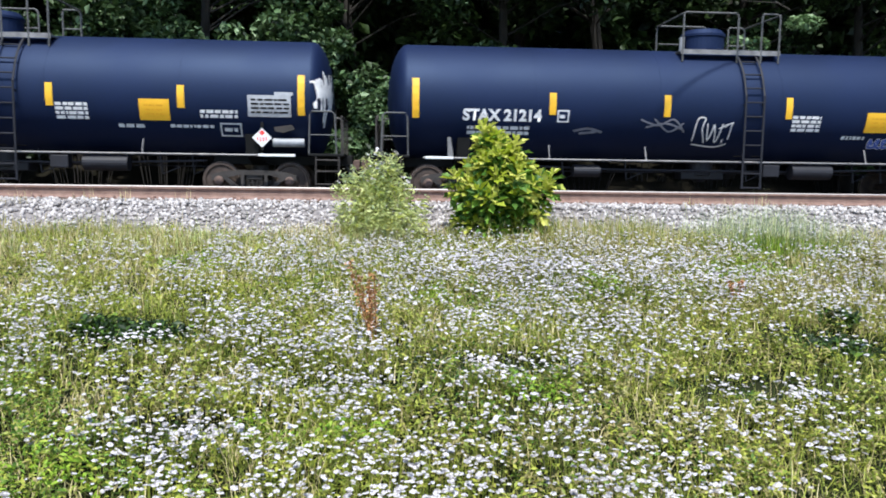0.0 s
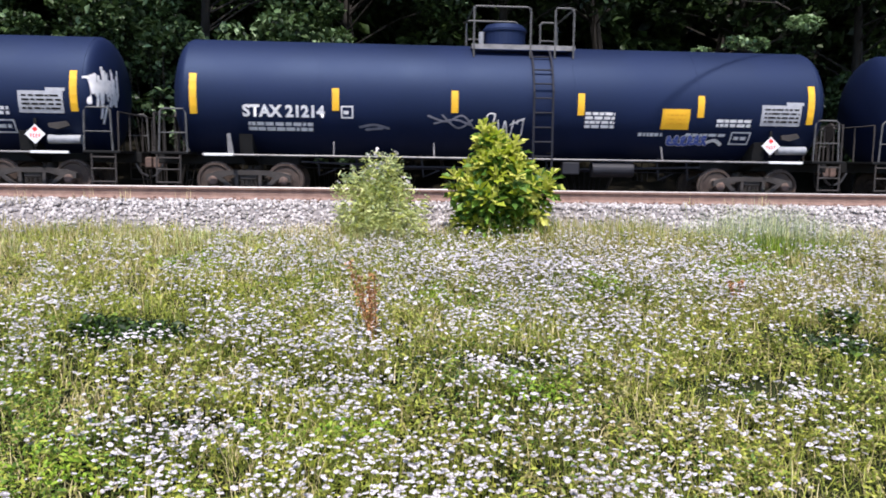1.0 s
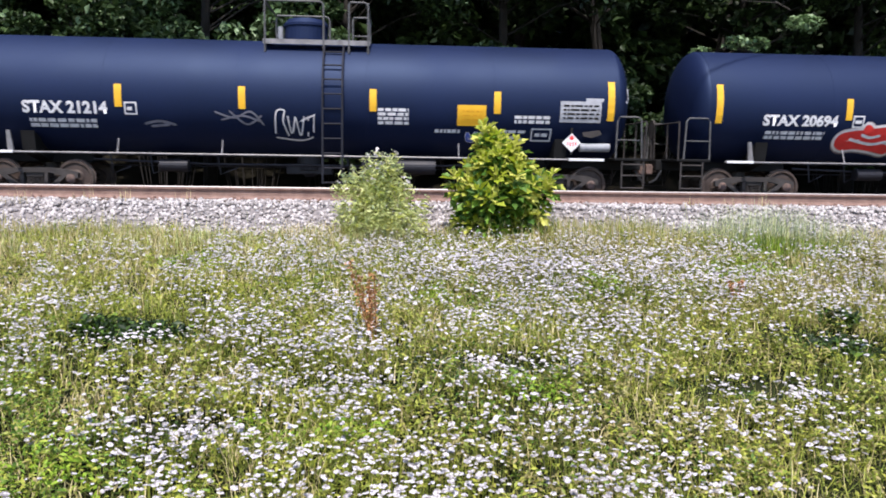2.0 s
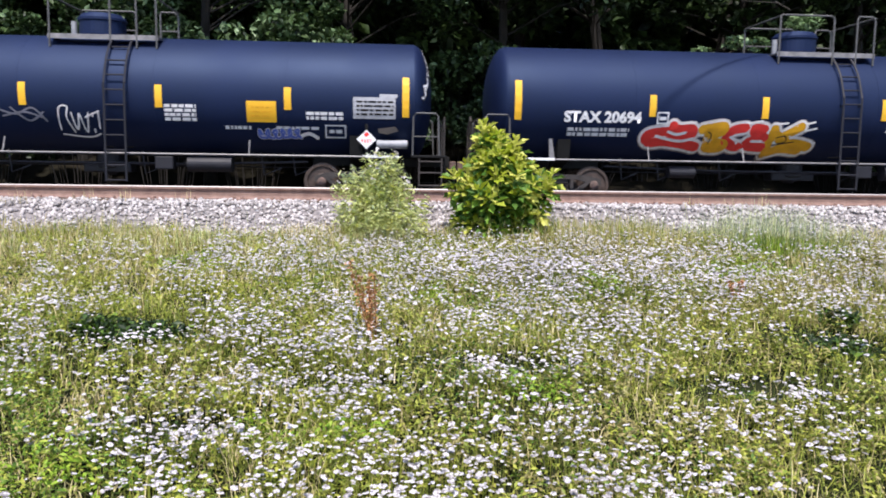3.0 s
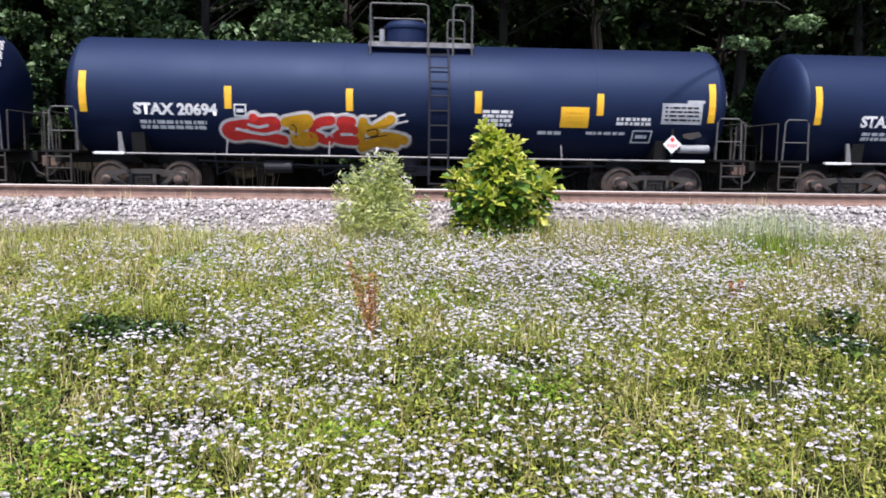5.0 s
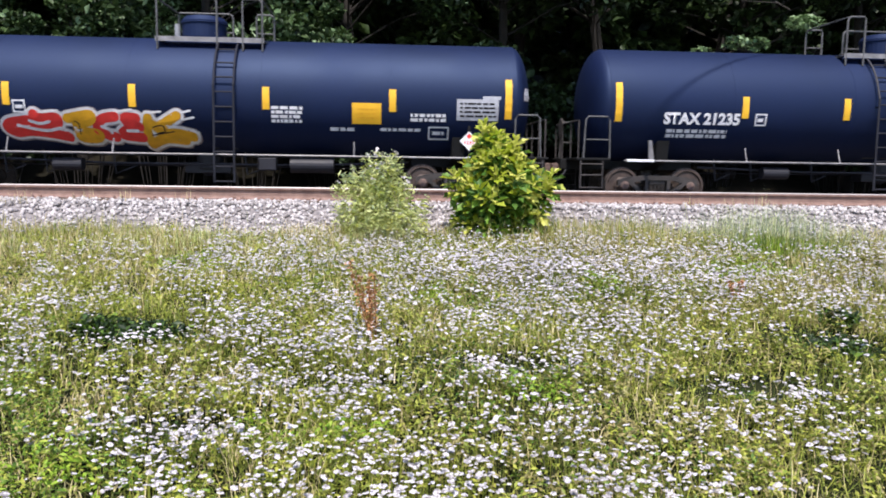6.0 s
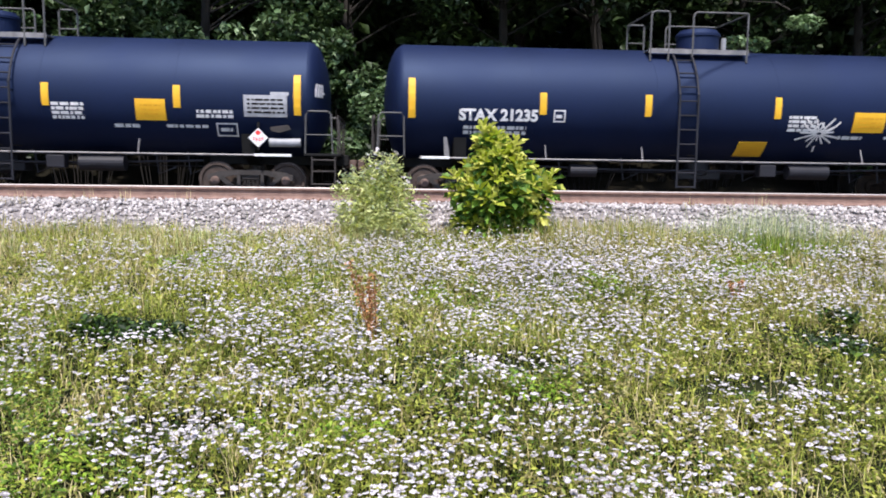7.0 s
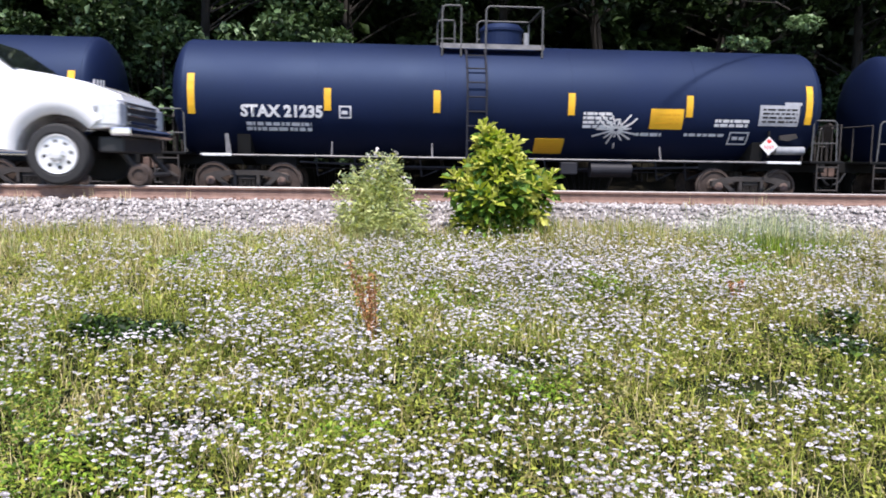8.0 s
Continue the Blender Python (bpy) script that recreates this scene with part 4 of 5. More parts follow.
def build_tuft(name, x, y, spread, height, n, label, mats=("feather", "grass"), width=0.0035, lean=0.35):
    xy = np.stack([x + rng.normal(size=n) * spread, y + rng.normal(size=n) * spread * 0.35], axis=1)
    k = np.exp(-((xy[:, 0] - x) / (spread * 1.4)) ** 2)
    ob = blade_mesh(name, ground_of(xy), rng.uniform(0.45, 1.0, n) * height * (0.4 + 0.6 * k), [M[m] for m in mats], rng.integers(0, len(mats), n), width=width, lean=lean)
    tagged(ob, label, "grass", kind="stuff")


def build_ballast():
    n = 26000
    x = rng.uniform(-9, 11, n)
    y = 8.75 + 4.6 * rng.uniform(0, 1, n) ** 1.5
    keep = (y > 8.95 + 0.18 * np.sin(x * 1.3) + rng.normal(size=n) * 0.12)
    x, y = x[keep], y[keep]
    n = len(x)
    cube = np.array([(a, b, c) for a in (-1, 1) for b in (-1, 1) for c in (-1, 1)], float)
    quad = np.array([(0, 1, 3, 2), (4, 6, 7, 5), (0, 4, 5, 1), (2, 3, 7, 6), (0, 2, 6, 4), (1, 5, 7, 3)])
    size = rng.uniform(0.015, 0.030, n)
    v = cube[None] * rng.uniform(0.45, 1.0, (n, 8, 1)) * size[:, None, None] * rng.uniform(0.7, 1.25, (n, 1, 3))
    q = unit(rng.normal(size=(n, 4)))
    w, a, b, c = q.T
    rot = np.stack([1 - 2 * (b * b + c * c), 2 * (a * b - c * w), 2 * (a * c + b * w), 2 * (a * b + c * w), 1 - 2 * (a * a + c * c), 2 * (b * c - a * w),
                    2 * (a * c - b * w), 2 * (b * c + a * w), 1 - 2 * (a * a + b * b)], axis=1).reshape(n, 3, 3)
    v = np.einsum("nij,nkj->nki", rot, v)
    z = np.array([ground_z(p, r) for p, r in zip(x, y)]) + rng.uniform(-0.006, 0.030, n)
    v += np.stack([x, y, z], axis=1)[:, None, :]
    f = (quad[None] + (np.arange(n) * 8)[:, None, None]).reshape(-1, 4)
    ob = mesh_np("ballast_stones", v.reshape(-1, 3), f, [M["stone"]])
    tagged(ob, "loose angular grey ballast stones along the track", "ballast", kind="stuff")


def build_stones():
    """Larger stones that can be picked out singly on the ballast shoulder."""
    shapes = []
    rnd = random.Random(12)
    for k in range(7):
        bm = fresh()
        bmesh.ops.create_icosphere(bm, subdivisions=1, radius=1.0)
        for v in bm.verts:
            v.co *= rnd.uniform(0.7, 1.1)
            v.co.z *= 0.7
        me = bpy.data.meshes.new("stone")
        bm.to_mesh(me)
        bm.free()
        me.materials.append(M["stone_single"])
        shapes.append(me)
    home = tagged(new("ballast_shoulder"), "row of larger grey stones on the ballast shoulder", "ballast", kind="structure")
    for i in range(290):
        ob = new("stone", shapes[i % 7])
        x, y = rnd.uniform(-7, 8.5), rnd.uniform(9.05, 10.6)
        s = rnd.uniform(0.022, 0.038)
        ob.parent = home
        ob.location, ob.scale = (x, y, ground_z(x, y) + s * 0.35), (s, s * rnd.uniform(0.7, 1.2), s)
        ob.rotation_euler = (rnd.uniform(-0.4, 0.4), rnd.uniform(-0.4, 0.4), rnd.uniform(0, 6))


def limb_tree(bm, start, way, length, radius, depth, tips, rnd):
    end = start + way * length
    rod(bm, start, end, radius, 7, radius * 0.62)
    if depth == 0:
        tips.append(end)
        return
    for _ in range(rnd.randint(2, 3)):
        turn = Vector((rnd.uniform(-1, 1), rnd.uniform(-1, 1), rnd.uniform(-0.2, 0.8)))
        limb_tree(bm, start + way * length * rnd.uniform(0.55, 1.0), (way + turn * 0.85).normalized(), length * rnd.uniform(0.55, 0.8), radius * 0.55, depth - 1, tips, rnd)


def build_bush(x, y):
    """The round yellow-green bush with large lobed leaves at the edge of the ballast."""
    z = ground_z(x, y)
    bush = thing("bush", (x, y, z), "round leafy bush, bright yellow-green, at the ballast edge", "bush")
    rnd = random.Random(3)
    for k in range(7):
        bm = fresh()
        a = k * 0.9
        limb_tree(bm, Vector((0.05 * math.cos(a), 0.05 * math.sin(a), -0.02)), Vector((0.45 * math.cos(a), 0.45 * math.sin(a), 1)).normalized(), 0.45, 0.016, 2, [], rnd)
        part("stem", bm, M["bark"], bush)
    # leafy shoots over an uneven dome: height, half width and sideways shift of each tier
    tiers = [(0.16, 0.50, -0.04, 12), (0.34, 0.58, -0.02, 14), (0.52, 0.62, 0.01, 14), (0.70, 0.57, 0.02, 13), (0.86, 0.43, -0.01, 10), (1.02, 0.30, -0.06, 7), (1.15, 0.16, -0.08, 4)]
    shoots = []
    for h, wide, shift, count in tiers:
        turn = rnd.uniform(0, 6.28)
        for k in range(count):
            a = turn + 2 * math.pi * k / count + rnd.uniform(-0.2, 0.2)
            w = wide * rnd.uniform(0.64, 0.98)
            out = Vector((math.cos(a), math.sin(a) * 0.9, 0))
            shoots.append((Vector((shift, 0, h + rnd.uniform(-0.07, 0.07))) + out * w, (out * 0.9 + Vector((0, 0, 0.35 + h * 0.7))).normalized()))
    for x2, z2 in ((-0.20, 1.28), (-0.10, 1.22), (0.17, 1.12), (0.60, 0.74), (-0.55, 0.72)):
        shoots.append((Vector((x2, rnd.uniform(-0.1, 0.05), z2)), Vector((x2 * 0.6, -0.2, 1)).normalized()))
    pts, slots, sizes, ways = [], [], [], []
    for s, axis in shoots:
        side = axis.orthogonal().normalized()
        other = axis.cross(side)
        # painted light: outer leaves take the lit colour more often higher up
        lit_chance = min(1.0, 0.35 + 0.6 * s.z)
        for ring, (n_leaf, spread, back, size) in enumerate(((4, 0.55, 0.0, 0.10), (6, 1.2, 0.05, 0.15), (7, 2.0, 0.12, 0.18), (6, 2.6, 0.22, 0.18))):
            for k in range(n_leaf):
                a = 2 * math.pi * k / n_leaf + ring * 0.5 + rnd.uniform(-0.3, 0.3)
                way = axis + (side * math.cos(a) + other * math.sin(a)) * spread
                way = (way.normalized() + Vector((0, 0, -0.10 - 0.14 * ring))).normalized()
                length = size * rnd.uniform(0.85, 1.3)
                q = s - axis * back + way * length * 0.55
                if q.z < 0.03:
                    continue
                pts.append(tuple(q))
                ways.append(tuple(way))
                sizes.append(length)
                slots.append(0 if ring < 2 and rnd.random() < lit_chance or ring == 2 and rnd.random() < 0.3 * lit_chance else 1)
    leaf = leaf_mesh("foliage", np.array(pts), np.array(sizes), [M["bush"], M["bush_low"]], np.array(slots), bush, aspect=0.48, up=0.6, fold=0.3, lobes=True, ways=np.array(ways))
    tagged(leaf, "large lobed leaves, coloured as lit yellow-green on top and shaded green below")


def build_feathery_weed(x, y):
    """A pale plant of many thin upright stalks with narrow leaves and small flower tufts."""
    z = ground_z(x, y)
    weed = thing("feathery_weed", (x, y, z), "pale green feathery weed with small white tufts", "weed")
    rnd = random.Random(8)
    leaf_at, tuft_at = [], []
    for k in range(66):
        bm = fresh()
        bx, by = rnd.gauss(0, 0.155), rnd.gauss(0, 0.12)
        tall = (1.0 - 0.15 * min(1.0, (bx / 0.4) ** 2)) * rnd.choice((rnd.uniform(0.35, 0.6), rnd.uniform(0.6, 0.8), rnd.uniform(0.75, 0.86), rnd.uniform(0.88, 1.08)))
        lean = Vector((bx * 0.15 + rnd.uniform(-0.05, 0.05), rnd.uniform(-0.06, 0.06), 1))
        p = Vector((bx, by, -0.02))
        for j in range(4):
            q = p + lean * tall / 4 + Vector((rnd.uniform(-0.015, 0.015), rnd.uniform(-0.015, 0.015), 0))
            rod(bm, p, q, 0.0055 - 0.001 * j, 5, 0.0045 - 0.001 * j)
            for _ in range(34):
                leaf_at.append(p.lerp(q, rnd.random()) + Vector((rnd.gauss(0, 0.045), rnd.gauss(0, 0.04), rnd.gauss(0, 0.02))))
            p = q
        for _ in range(rnd.randint(4, 9)):
            tuft_at.append(p + Vector((rnd.gauss(0, 0.03), rnd.gauss(0, 0.03), rnd.gauss(0, 0.03))))
        part("stalk", bm, M["feather"], weed)
    at = np.array(leaf_at)
    leaf_mesh("narrow_leaves", at, rng.uniform(0.05, 0.11, len(at)), [M["feather"], M["herb"]], (rng.uniform(0, 1, len(at)) < 0.2).astype(int), weed, aspect=0.26, up=0.3, droop=-0.2)
    at = np.array(tuft_at)
    t = leaf_mesh("flower_fluff", at, rng.uniform(0.03, 0.055, len(at)), [M["umbel"], M["wisp"]], rng.integers(0, 2, len(at)), weed, aspect=0.9, up=0.4)
    tagged(t, "small white and straw flower tufts", kind="stuff")


def build_dock(x, y, height, name, label, stalks):
    """A dead dock: reddish-brown stalks set with seed clusters."""
    z = ground_z(x, y)
    dock = thing(name, (x, y, z), label, "weed")
    rnd = random.Random(int(height * 100))
    for k in range(stalks):
        bm = fresh()
        lean = Vector((-0.30 + 0.30 * k / max(1, stalks - 1) + rnd.uniform(-0.04, 0.04), rnd.uniform(-0.1, 0.1), 1))
        tall = height * rnd.uniform(0.65, 1.0)
        base = Vector((rnd.uniform(-0.02, 0.03), rnd.uniform(-0.03, 0.03), -0.01))
        rod(bm, base, base + lean * tall, 0.006, 6, 0.002)
        stalk = part("stalk", bm, M["dock"], dock)
        n = 110
        t = rng.uniform(0.25, 1.0, n)
        at = np.array([tuple(base + lean * tall * s) for s in t]) + rng.normal(size=(n, 3)) * np.array([0.012, 0.012, 0.008])
        tagged(leaf_mesh("dry_seed", at, rng.uniform(0.014, 0.032, n), [M["dock"]], np.zeros(n, int), stalk, aspect=0.7, up=0.2), kind="stuff")


def build_meadow_round():
    """The same meadow goes on to both sides and behind the camera, in a looser growth."""
    n = 105000
    xy = np.stack([rng.uniform(-15, 16, n), rng.uniform(-7, 8.9, n)], axis=1)
    # none close under the eye, where only low turf grows
    far = np.hypot(xy[:, 0], xy[:, 1])
    core = (xy[:, 1] > 1.9) & (np.abs(xy[:, 0] - 0.07 * xy[:, 1]) < 0.62 * xy[:, 1] + 1.2)
    xy = xy[~core]
    far = far[~core]
    n = len(xy)
    at = ground_of(xy)
    at[:, 2] += rng.uniform(0.0, 0.13, n) * np.clip(far / 2.5, 0.3, 1)
    lush = (rng.uniform(0, 1, n) < np.clip(0.3 + field(xy, 0.7, 9.0), 0.05, 0.95)).astype(int)
    tagged(leaf_mesh("meadow_herbs", at, rng.uniform(0.04, 0.09, n), [M["herb"], M["lush"]], lush, aspect=0.42, up=0.5), "low mixed green leaves round the meadow", "herbs", kind="stuff")
    k = rng.uniform(0, 1, n) < np.clip(0.13 + 0.2 * field(xy, 0.9, 2.0), 0.01, 0.3)
    at = ground_of(xy[k])
    m = len(at)
    height = rng.uniform(0.08, 0.22, m) * np.clip(far[k] / 2.5, 0.4, 1)
    tagged(blade_mesh("flower_stalks", at, height, [M["herb"]], np.zeros(m, int), width=0.0025, lean=0.02), "thin green stalks round the meadow", "flower stalks", kind="stuff")
    at[:, 2] += height
    v, f = umbel_shape(3)
    size = rng.uniform(0.012, 0.024, m)
    p = v[None] * size[:, None, None] + at[:, None, :]
    f = (f[None] + (np.arange(m) * len(v))[:, None, None]).reshape(-1, 3)
    tagged(mesh_np("meadow_flowers", p.reshape(-1, 3), f, [M["umbel"]]), "white flower heads scattered round the meadow", "flowers", kind="stuff")
    n = 45000
    xy = np.stack([rng.uniform(-15, 16, n), rng.uniform(-7, 8.9, n)], axis=1)
    core = (xy[:, 1] > 1.9) & (np.abs(xy[:, 0] - 0.07 * xy[:, 1]) < 0.62 * xy[:, 1] + 1.2)
    xy = xy[~core]
    n = len(xy)
    dry = (rng.uniform(0, 1, n) < 0.3).astype(int)
    tagged(blade_mesh("meadow_grass", ground_of(xy), rng.uniform(0.07, 0.2, n), [M["grass"], M["straw"]], dry, width=0.006, lean=1.2), "green and straw-coloured grass round the meadow", "grass", kind="stuff")


build_flowers()
build_meadow()
build_meadow_round()
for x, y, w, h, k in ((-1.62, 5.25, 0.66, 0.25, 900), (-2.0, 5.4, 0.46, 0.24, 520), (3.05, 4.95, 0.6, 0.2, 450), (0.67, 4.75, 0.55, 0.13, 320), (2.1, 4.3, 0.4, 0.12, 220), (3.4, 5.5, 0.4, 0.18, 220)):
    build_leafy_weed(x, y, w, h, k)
build_ballast()
build_stones()
build_tuft("grass_tuft", 4.45, 8.7, 0.72, 0.60, 1700, "wispy pale grey-green grass by the ballast", ("wisp", "wisp", "feather"), 0.0019, 0.7)
build_tuft("grass_tuft", 4.35, 8.3, 0.5, 0.26, 1500, "low fresh green grass before the ballast", ("lush", "grass", "lime"))
build_tuft("grass_tuft", -4.6, 8.7, 0.45, 0.42, 700, "loose straw and green grass by the ballast", ("straw", "grass"))
build_tuft("grass_tuft", -3.2, 8.6, 0.5, 0.36, 600, "loose straw and green grass by the ballast", ("straw", "grass"))
build_tuft("grass_tuft", 1.6, 8.8, 0.55, 0.42, 1300, "bleached grass by the foot of the bush", ("straw", "grass"))
build_tuft("grass_tuft", 2.7, 8.7, 0.6, 0.38, 1300, "bleached grass by the ballast", ("straw", "grass"))
build_tuft("grass_tuft", -0.2, 8.7, 0.45, 0.35, 700, "yellow-green grass between bush and weed", ("straw", "grass"))
for x, y, k in ((-3.95, 10.35, 14), (-3.55, 10.5, 9), (-2.7, 10.3, 8), (4.1, 10.2, 16), (5.2, 10.4, 9), (-4.6, 9.9, 20)):
    build_tuft("ballast_weed", x, y, 0.10, 0.26, k, "few dry grass blades growing from the ballast", ("straw", "straw"))
build_tuft("grass_tuft", -0.08, 8.45, 0.26, 0.42, 650, "pale grass round the foot of the feathery weed", ("feather", "straw", "wisp"), 0.0026, 0.6)
build_tuft("grass_tuft", -2.2, 8.2, 0.9, 0.34, 1400, "soft straw and yellow-green grass at the meadow edge", ("straw", "grass", "feather"), 0.0028, 0.8)
build_tuft("grass_tuft", -4.3, 7.9, 0.8, 0.34, 1200, "soft straw and yellow-green grass at the meadow edge", ("straw", "straw", "feather"), 0.0028, 0.8)
build_bush(1.28, 8.95)
build_feathery_weed(-0.09, 8.65)
build_dock(-0.10, 5.2, 0.62, "dock", "dead reddish-brown dock stalks with seeds", 5)
build_dock(2.90, 6.1, 0.25, "dock", "short dead brown dock stalk", 2)

# ---------------------------------------------------------------- wood behind the train


def clump(at, radius, n, squash=0.7):
    """Leaf places in an uneven lump, most of them near its skin."""
    p = unit(rng.normal(size=(n, 3))) * rng.uniform(0.45, 1.0, (n, 1)) ** 0.6 * radius
    p[:, 2] *= squash
    return p + np.array(at)


def build_tree(x, y, height, spread, seed, label, low=3.0, leaves=7600, size=0.35, pale=0.1, over=0.0):
    rnd = random.Random(seed)
    z = ground_z(x, y) - 0.15
    tree = thing("tree", (x, y, z), label, "tree", "trees of the wood")
    bm = fresh()
    r = 0.018 * height + 0.04
    p, way = Vector((0, 0, 0)), Vector((rnd.uniform(-0.08, 0.08), rnd.uniform(-0.12, 0.05), 1)).normalized()
    tops = []
    steps = 6
    for j in range(steps):
        q = p + way * height * 0.8 / steps
        rod(bm, p, q, r * (1 - j / (steps + 2)), 9, r * (1 - (j + 1) / (steps + 2)))
        tops.append(q)
        p, way = q, (way + Vector((rnd.uniform(-0.1, 0.1), rnd.uniform(-0.1, 0.1), 0))).normalized()
    part("trunk", bm, M["bark"], tree)
    lumps = []
    for k in range(int(12 + 1.6 * height)):
        h = rnd.uniform(low, height)
        a = rnd.uniform(0, 2 * math.pi)
        reach = spread * rnd.uniform(0.45, 1.0) * (1 - 0.5 * max(0, (h - 0.6 * height) / height))
        low_end = max([Vector((0, 0, 0))] + [t for t in tops if t.z <= h * 0.8], key=lambda t: t.z)
        high_end = min([t for t in tops if t.z > low_end.z] or [tops[-1]], key=lambda t: t.z)
        span = high_end.z - low_end.z
        joint = low_end.lerp(high_end, min(1.0, (h * 0.8 - low_end.z) / span) if span > 0 else 0.0)
        # over: pushes the unseen high crown towards the track to shade the bank
        end = Vector((joint.x + reach * math.cos(a), joint.y + reach * math.sin(a) - over * min(1.0, max(0.0, (h - 6.5) / 1.5)), h))
        bm = fresh()
        mid = joint.lerp(end, 0.5) + Vector((0, 0, 0.25))
        rod(bm, joint, mid, 0.04, 6, 0.028)
        rod(bm, mid, end, 0.028, 6, 0.010)
        part("limb", bm, M["bark"], tree)
        lumps.append((end, rnd.uniform(0.8, 1.5)))
    each = max(60, leaves // len(lumps))
    at = np.concatenate([clump(tuple(c), rad, each) for c, rad in lumps])
    # pale: share of leaves painted as sun-touched, none deep in the wood
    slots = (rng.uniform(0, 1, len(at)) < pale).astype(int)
    leaf_mesh("crown", at, rng.uniform(0.6, 1.2, len(at)) * size, [M["forest"], M["forest_lit"]], slots, tree, aspect=0.55, up=0.45, droop=0.4)


def build_thicket(x, y, width, height, seed, label, n=2600, size=0.26, pale=0.25):
    """A vine-hung shrub: stems and a ragged wall of leaves."""
    rnd = random.Random(seed)
    z = ground_z(x, y) - 0.1
    shrub = thing("thicket", (x, y, z), label, "shrub", "shrubs along the wood")
    lumps = []
    for k in range(int(4 + width * height * 0.75)):
        end = Vector((rnd.uniform(-width / 2, width / 2), rnd.uniform(-0.5, 0.7), rnd.uniform(2.0, height)))
        bm = fresh()
        limb_tree(bm, Vector((end.x * 0.4, 0.3, 0)), (end - Vector((end.x * 0.4, 0.3, 0))).normalized(), (end - Vector((end.x * 0.4, 0.3, 0))).length, 0.014, 0, [], rnd)
        part("stem", bm, M["bark"], shrub)
        lumps.append((tuple(end), rnd.uniform(0.35, 0.8)))
    each = n // len(lumps)
    at = np.concatenate([clump(c, rad, each, 0.8) for c, rad in lumps])
    # pale: share of leaves given the sunlit colour
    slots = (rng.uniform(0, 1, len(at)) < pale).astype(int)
    leaf_mesh("foliage", at, rng.uniform(0.55, 1.25, len(at)) * size, [M["forest"], M["forest_lit"]], slots, shrub, aspect=0.6, up=0.4, droop=0.5)


# front trees; added crowns above the view keep sun off the bank
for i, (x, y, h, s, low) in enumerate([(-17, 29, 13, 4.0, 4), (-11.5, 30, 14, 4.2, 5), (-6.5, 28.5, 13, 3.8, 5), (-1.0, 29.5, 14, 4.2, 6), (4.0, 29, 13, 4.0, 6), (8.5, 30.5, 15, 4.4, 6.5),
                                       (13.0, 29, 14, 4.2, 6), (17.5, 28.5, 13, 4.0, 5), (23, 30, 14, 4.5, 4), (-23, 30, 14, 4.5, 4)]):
    build_tree(x, y, h, s, 40 + i, "tall dark broadleaf tree, its high crown added to shade the wooded bank", low, over=0.6 if x < 0 else 3.6)
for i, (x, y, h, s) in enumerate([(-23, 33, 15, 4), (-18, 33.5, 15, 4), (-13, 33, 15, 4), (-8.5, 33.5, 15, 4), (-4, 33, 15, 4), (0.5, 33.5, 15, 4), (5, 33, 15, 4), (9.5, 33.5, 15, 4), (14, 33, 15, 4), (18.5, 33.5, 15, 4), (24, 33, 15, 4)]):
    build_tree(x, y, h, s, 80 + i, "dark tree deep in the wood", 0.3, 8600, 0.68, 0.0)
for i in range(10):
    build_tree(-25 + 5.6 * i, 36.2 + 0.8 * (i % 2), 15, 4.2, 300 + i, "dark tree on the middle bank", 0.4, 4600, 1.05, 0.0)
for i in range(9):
    build_tree(-32 + 8.5 * i, 39 + (i % 2), 17, 5.0, 200 + i, "dark tree on the upper bank", 0.5, 3600, 1.2, 0.0)
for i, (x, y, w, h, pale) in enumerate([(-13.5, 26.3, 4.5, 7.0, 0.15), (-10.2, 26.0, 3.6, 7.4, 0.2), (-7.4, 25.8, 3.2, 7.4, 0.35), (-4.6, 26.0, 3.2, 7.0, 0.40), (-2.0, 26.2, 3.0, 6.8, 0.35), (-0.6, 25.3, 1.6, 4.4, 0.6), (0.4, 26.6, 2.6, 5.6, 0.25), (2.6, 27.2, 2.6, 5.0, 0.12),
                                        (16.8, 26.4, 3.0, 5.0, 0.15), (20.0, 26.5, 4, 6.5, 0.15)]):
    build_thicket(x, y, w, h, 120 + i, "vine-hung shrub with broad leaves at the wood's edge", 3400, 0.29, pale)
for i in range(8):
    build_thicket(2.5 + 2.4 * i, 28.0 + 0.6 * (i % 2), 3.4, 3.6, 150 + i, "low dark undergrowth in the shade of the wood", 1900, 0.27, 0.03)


def build_branch(x, y, z, length, n, size, label):
    """An overhanging bough with a spray of pale leaves in the sunlit colour."""
    bough = thing("bough", (x, y, z), label, "branch")
    bm = fresh()
    tips = []
    limb_tree(bm, Vector((0, 2.2, 1.2)), Vector((0, -1, -0.45)).normalized(), length, 0.04, 2, tips, random.Random(int(x * 10)))
    part("wood", bm, M["bark"], bough, kind="stuff")
    at = np.concatenate([clump(tuple(t), 0.42, n // len(tips), 0.55) for t in tips])
    leaf_mesh("leaves", at, rng.uniform(0.6, 1.2, len(at)) * size, [M["forest_lit"]], np.zeros(len(at), int), bough, aspect=0.5, up=0.6, droop=0.3)


def build_cable():
    """An overhead cable high over the tracks, which throws its thin shadow on the passing tanks."""
    bm = fresh()
    a, b = Vector((10.01, 18.45, 8.46)), Vector((7.35, 16.94, 8.46))
    d = (b - a).normalized()
    pipe(bm, [a - d * 40, a, a + d * 60], 0.03, 8)
    part("overhead_cable", bm, M["plastic"])
    tagged(bpy.data.objects["overhead_cable"], "thin black overhead cable high above the tracks", "cable")


build_cable()
build_branch(12.2, 25.4, 5.0, 2.2, 420, 0.26, "leafy bough hanging out of the wood")
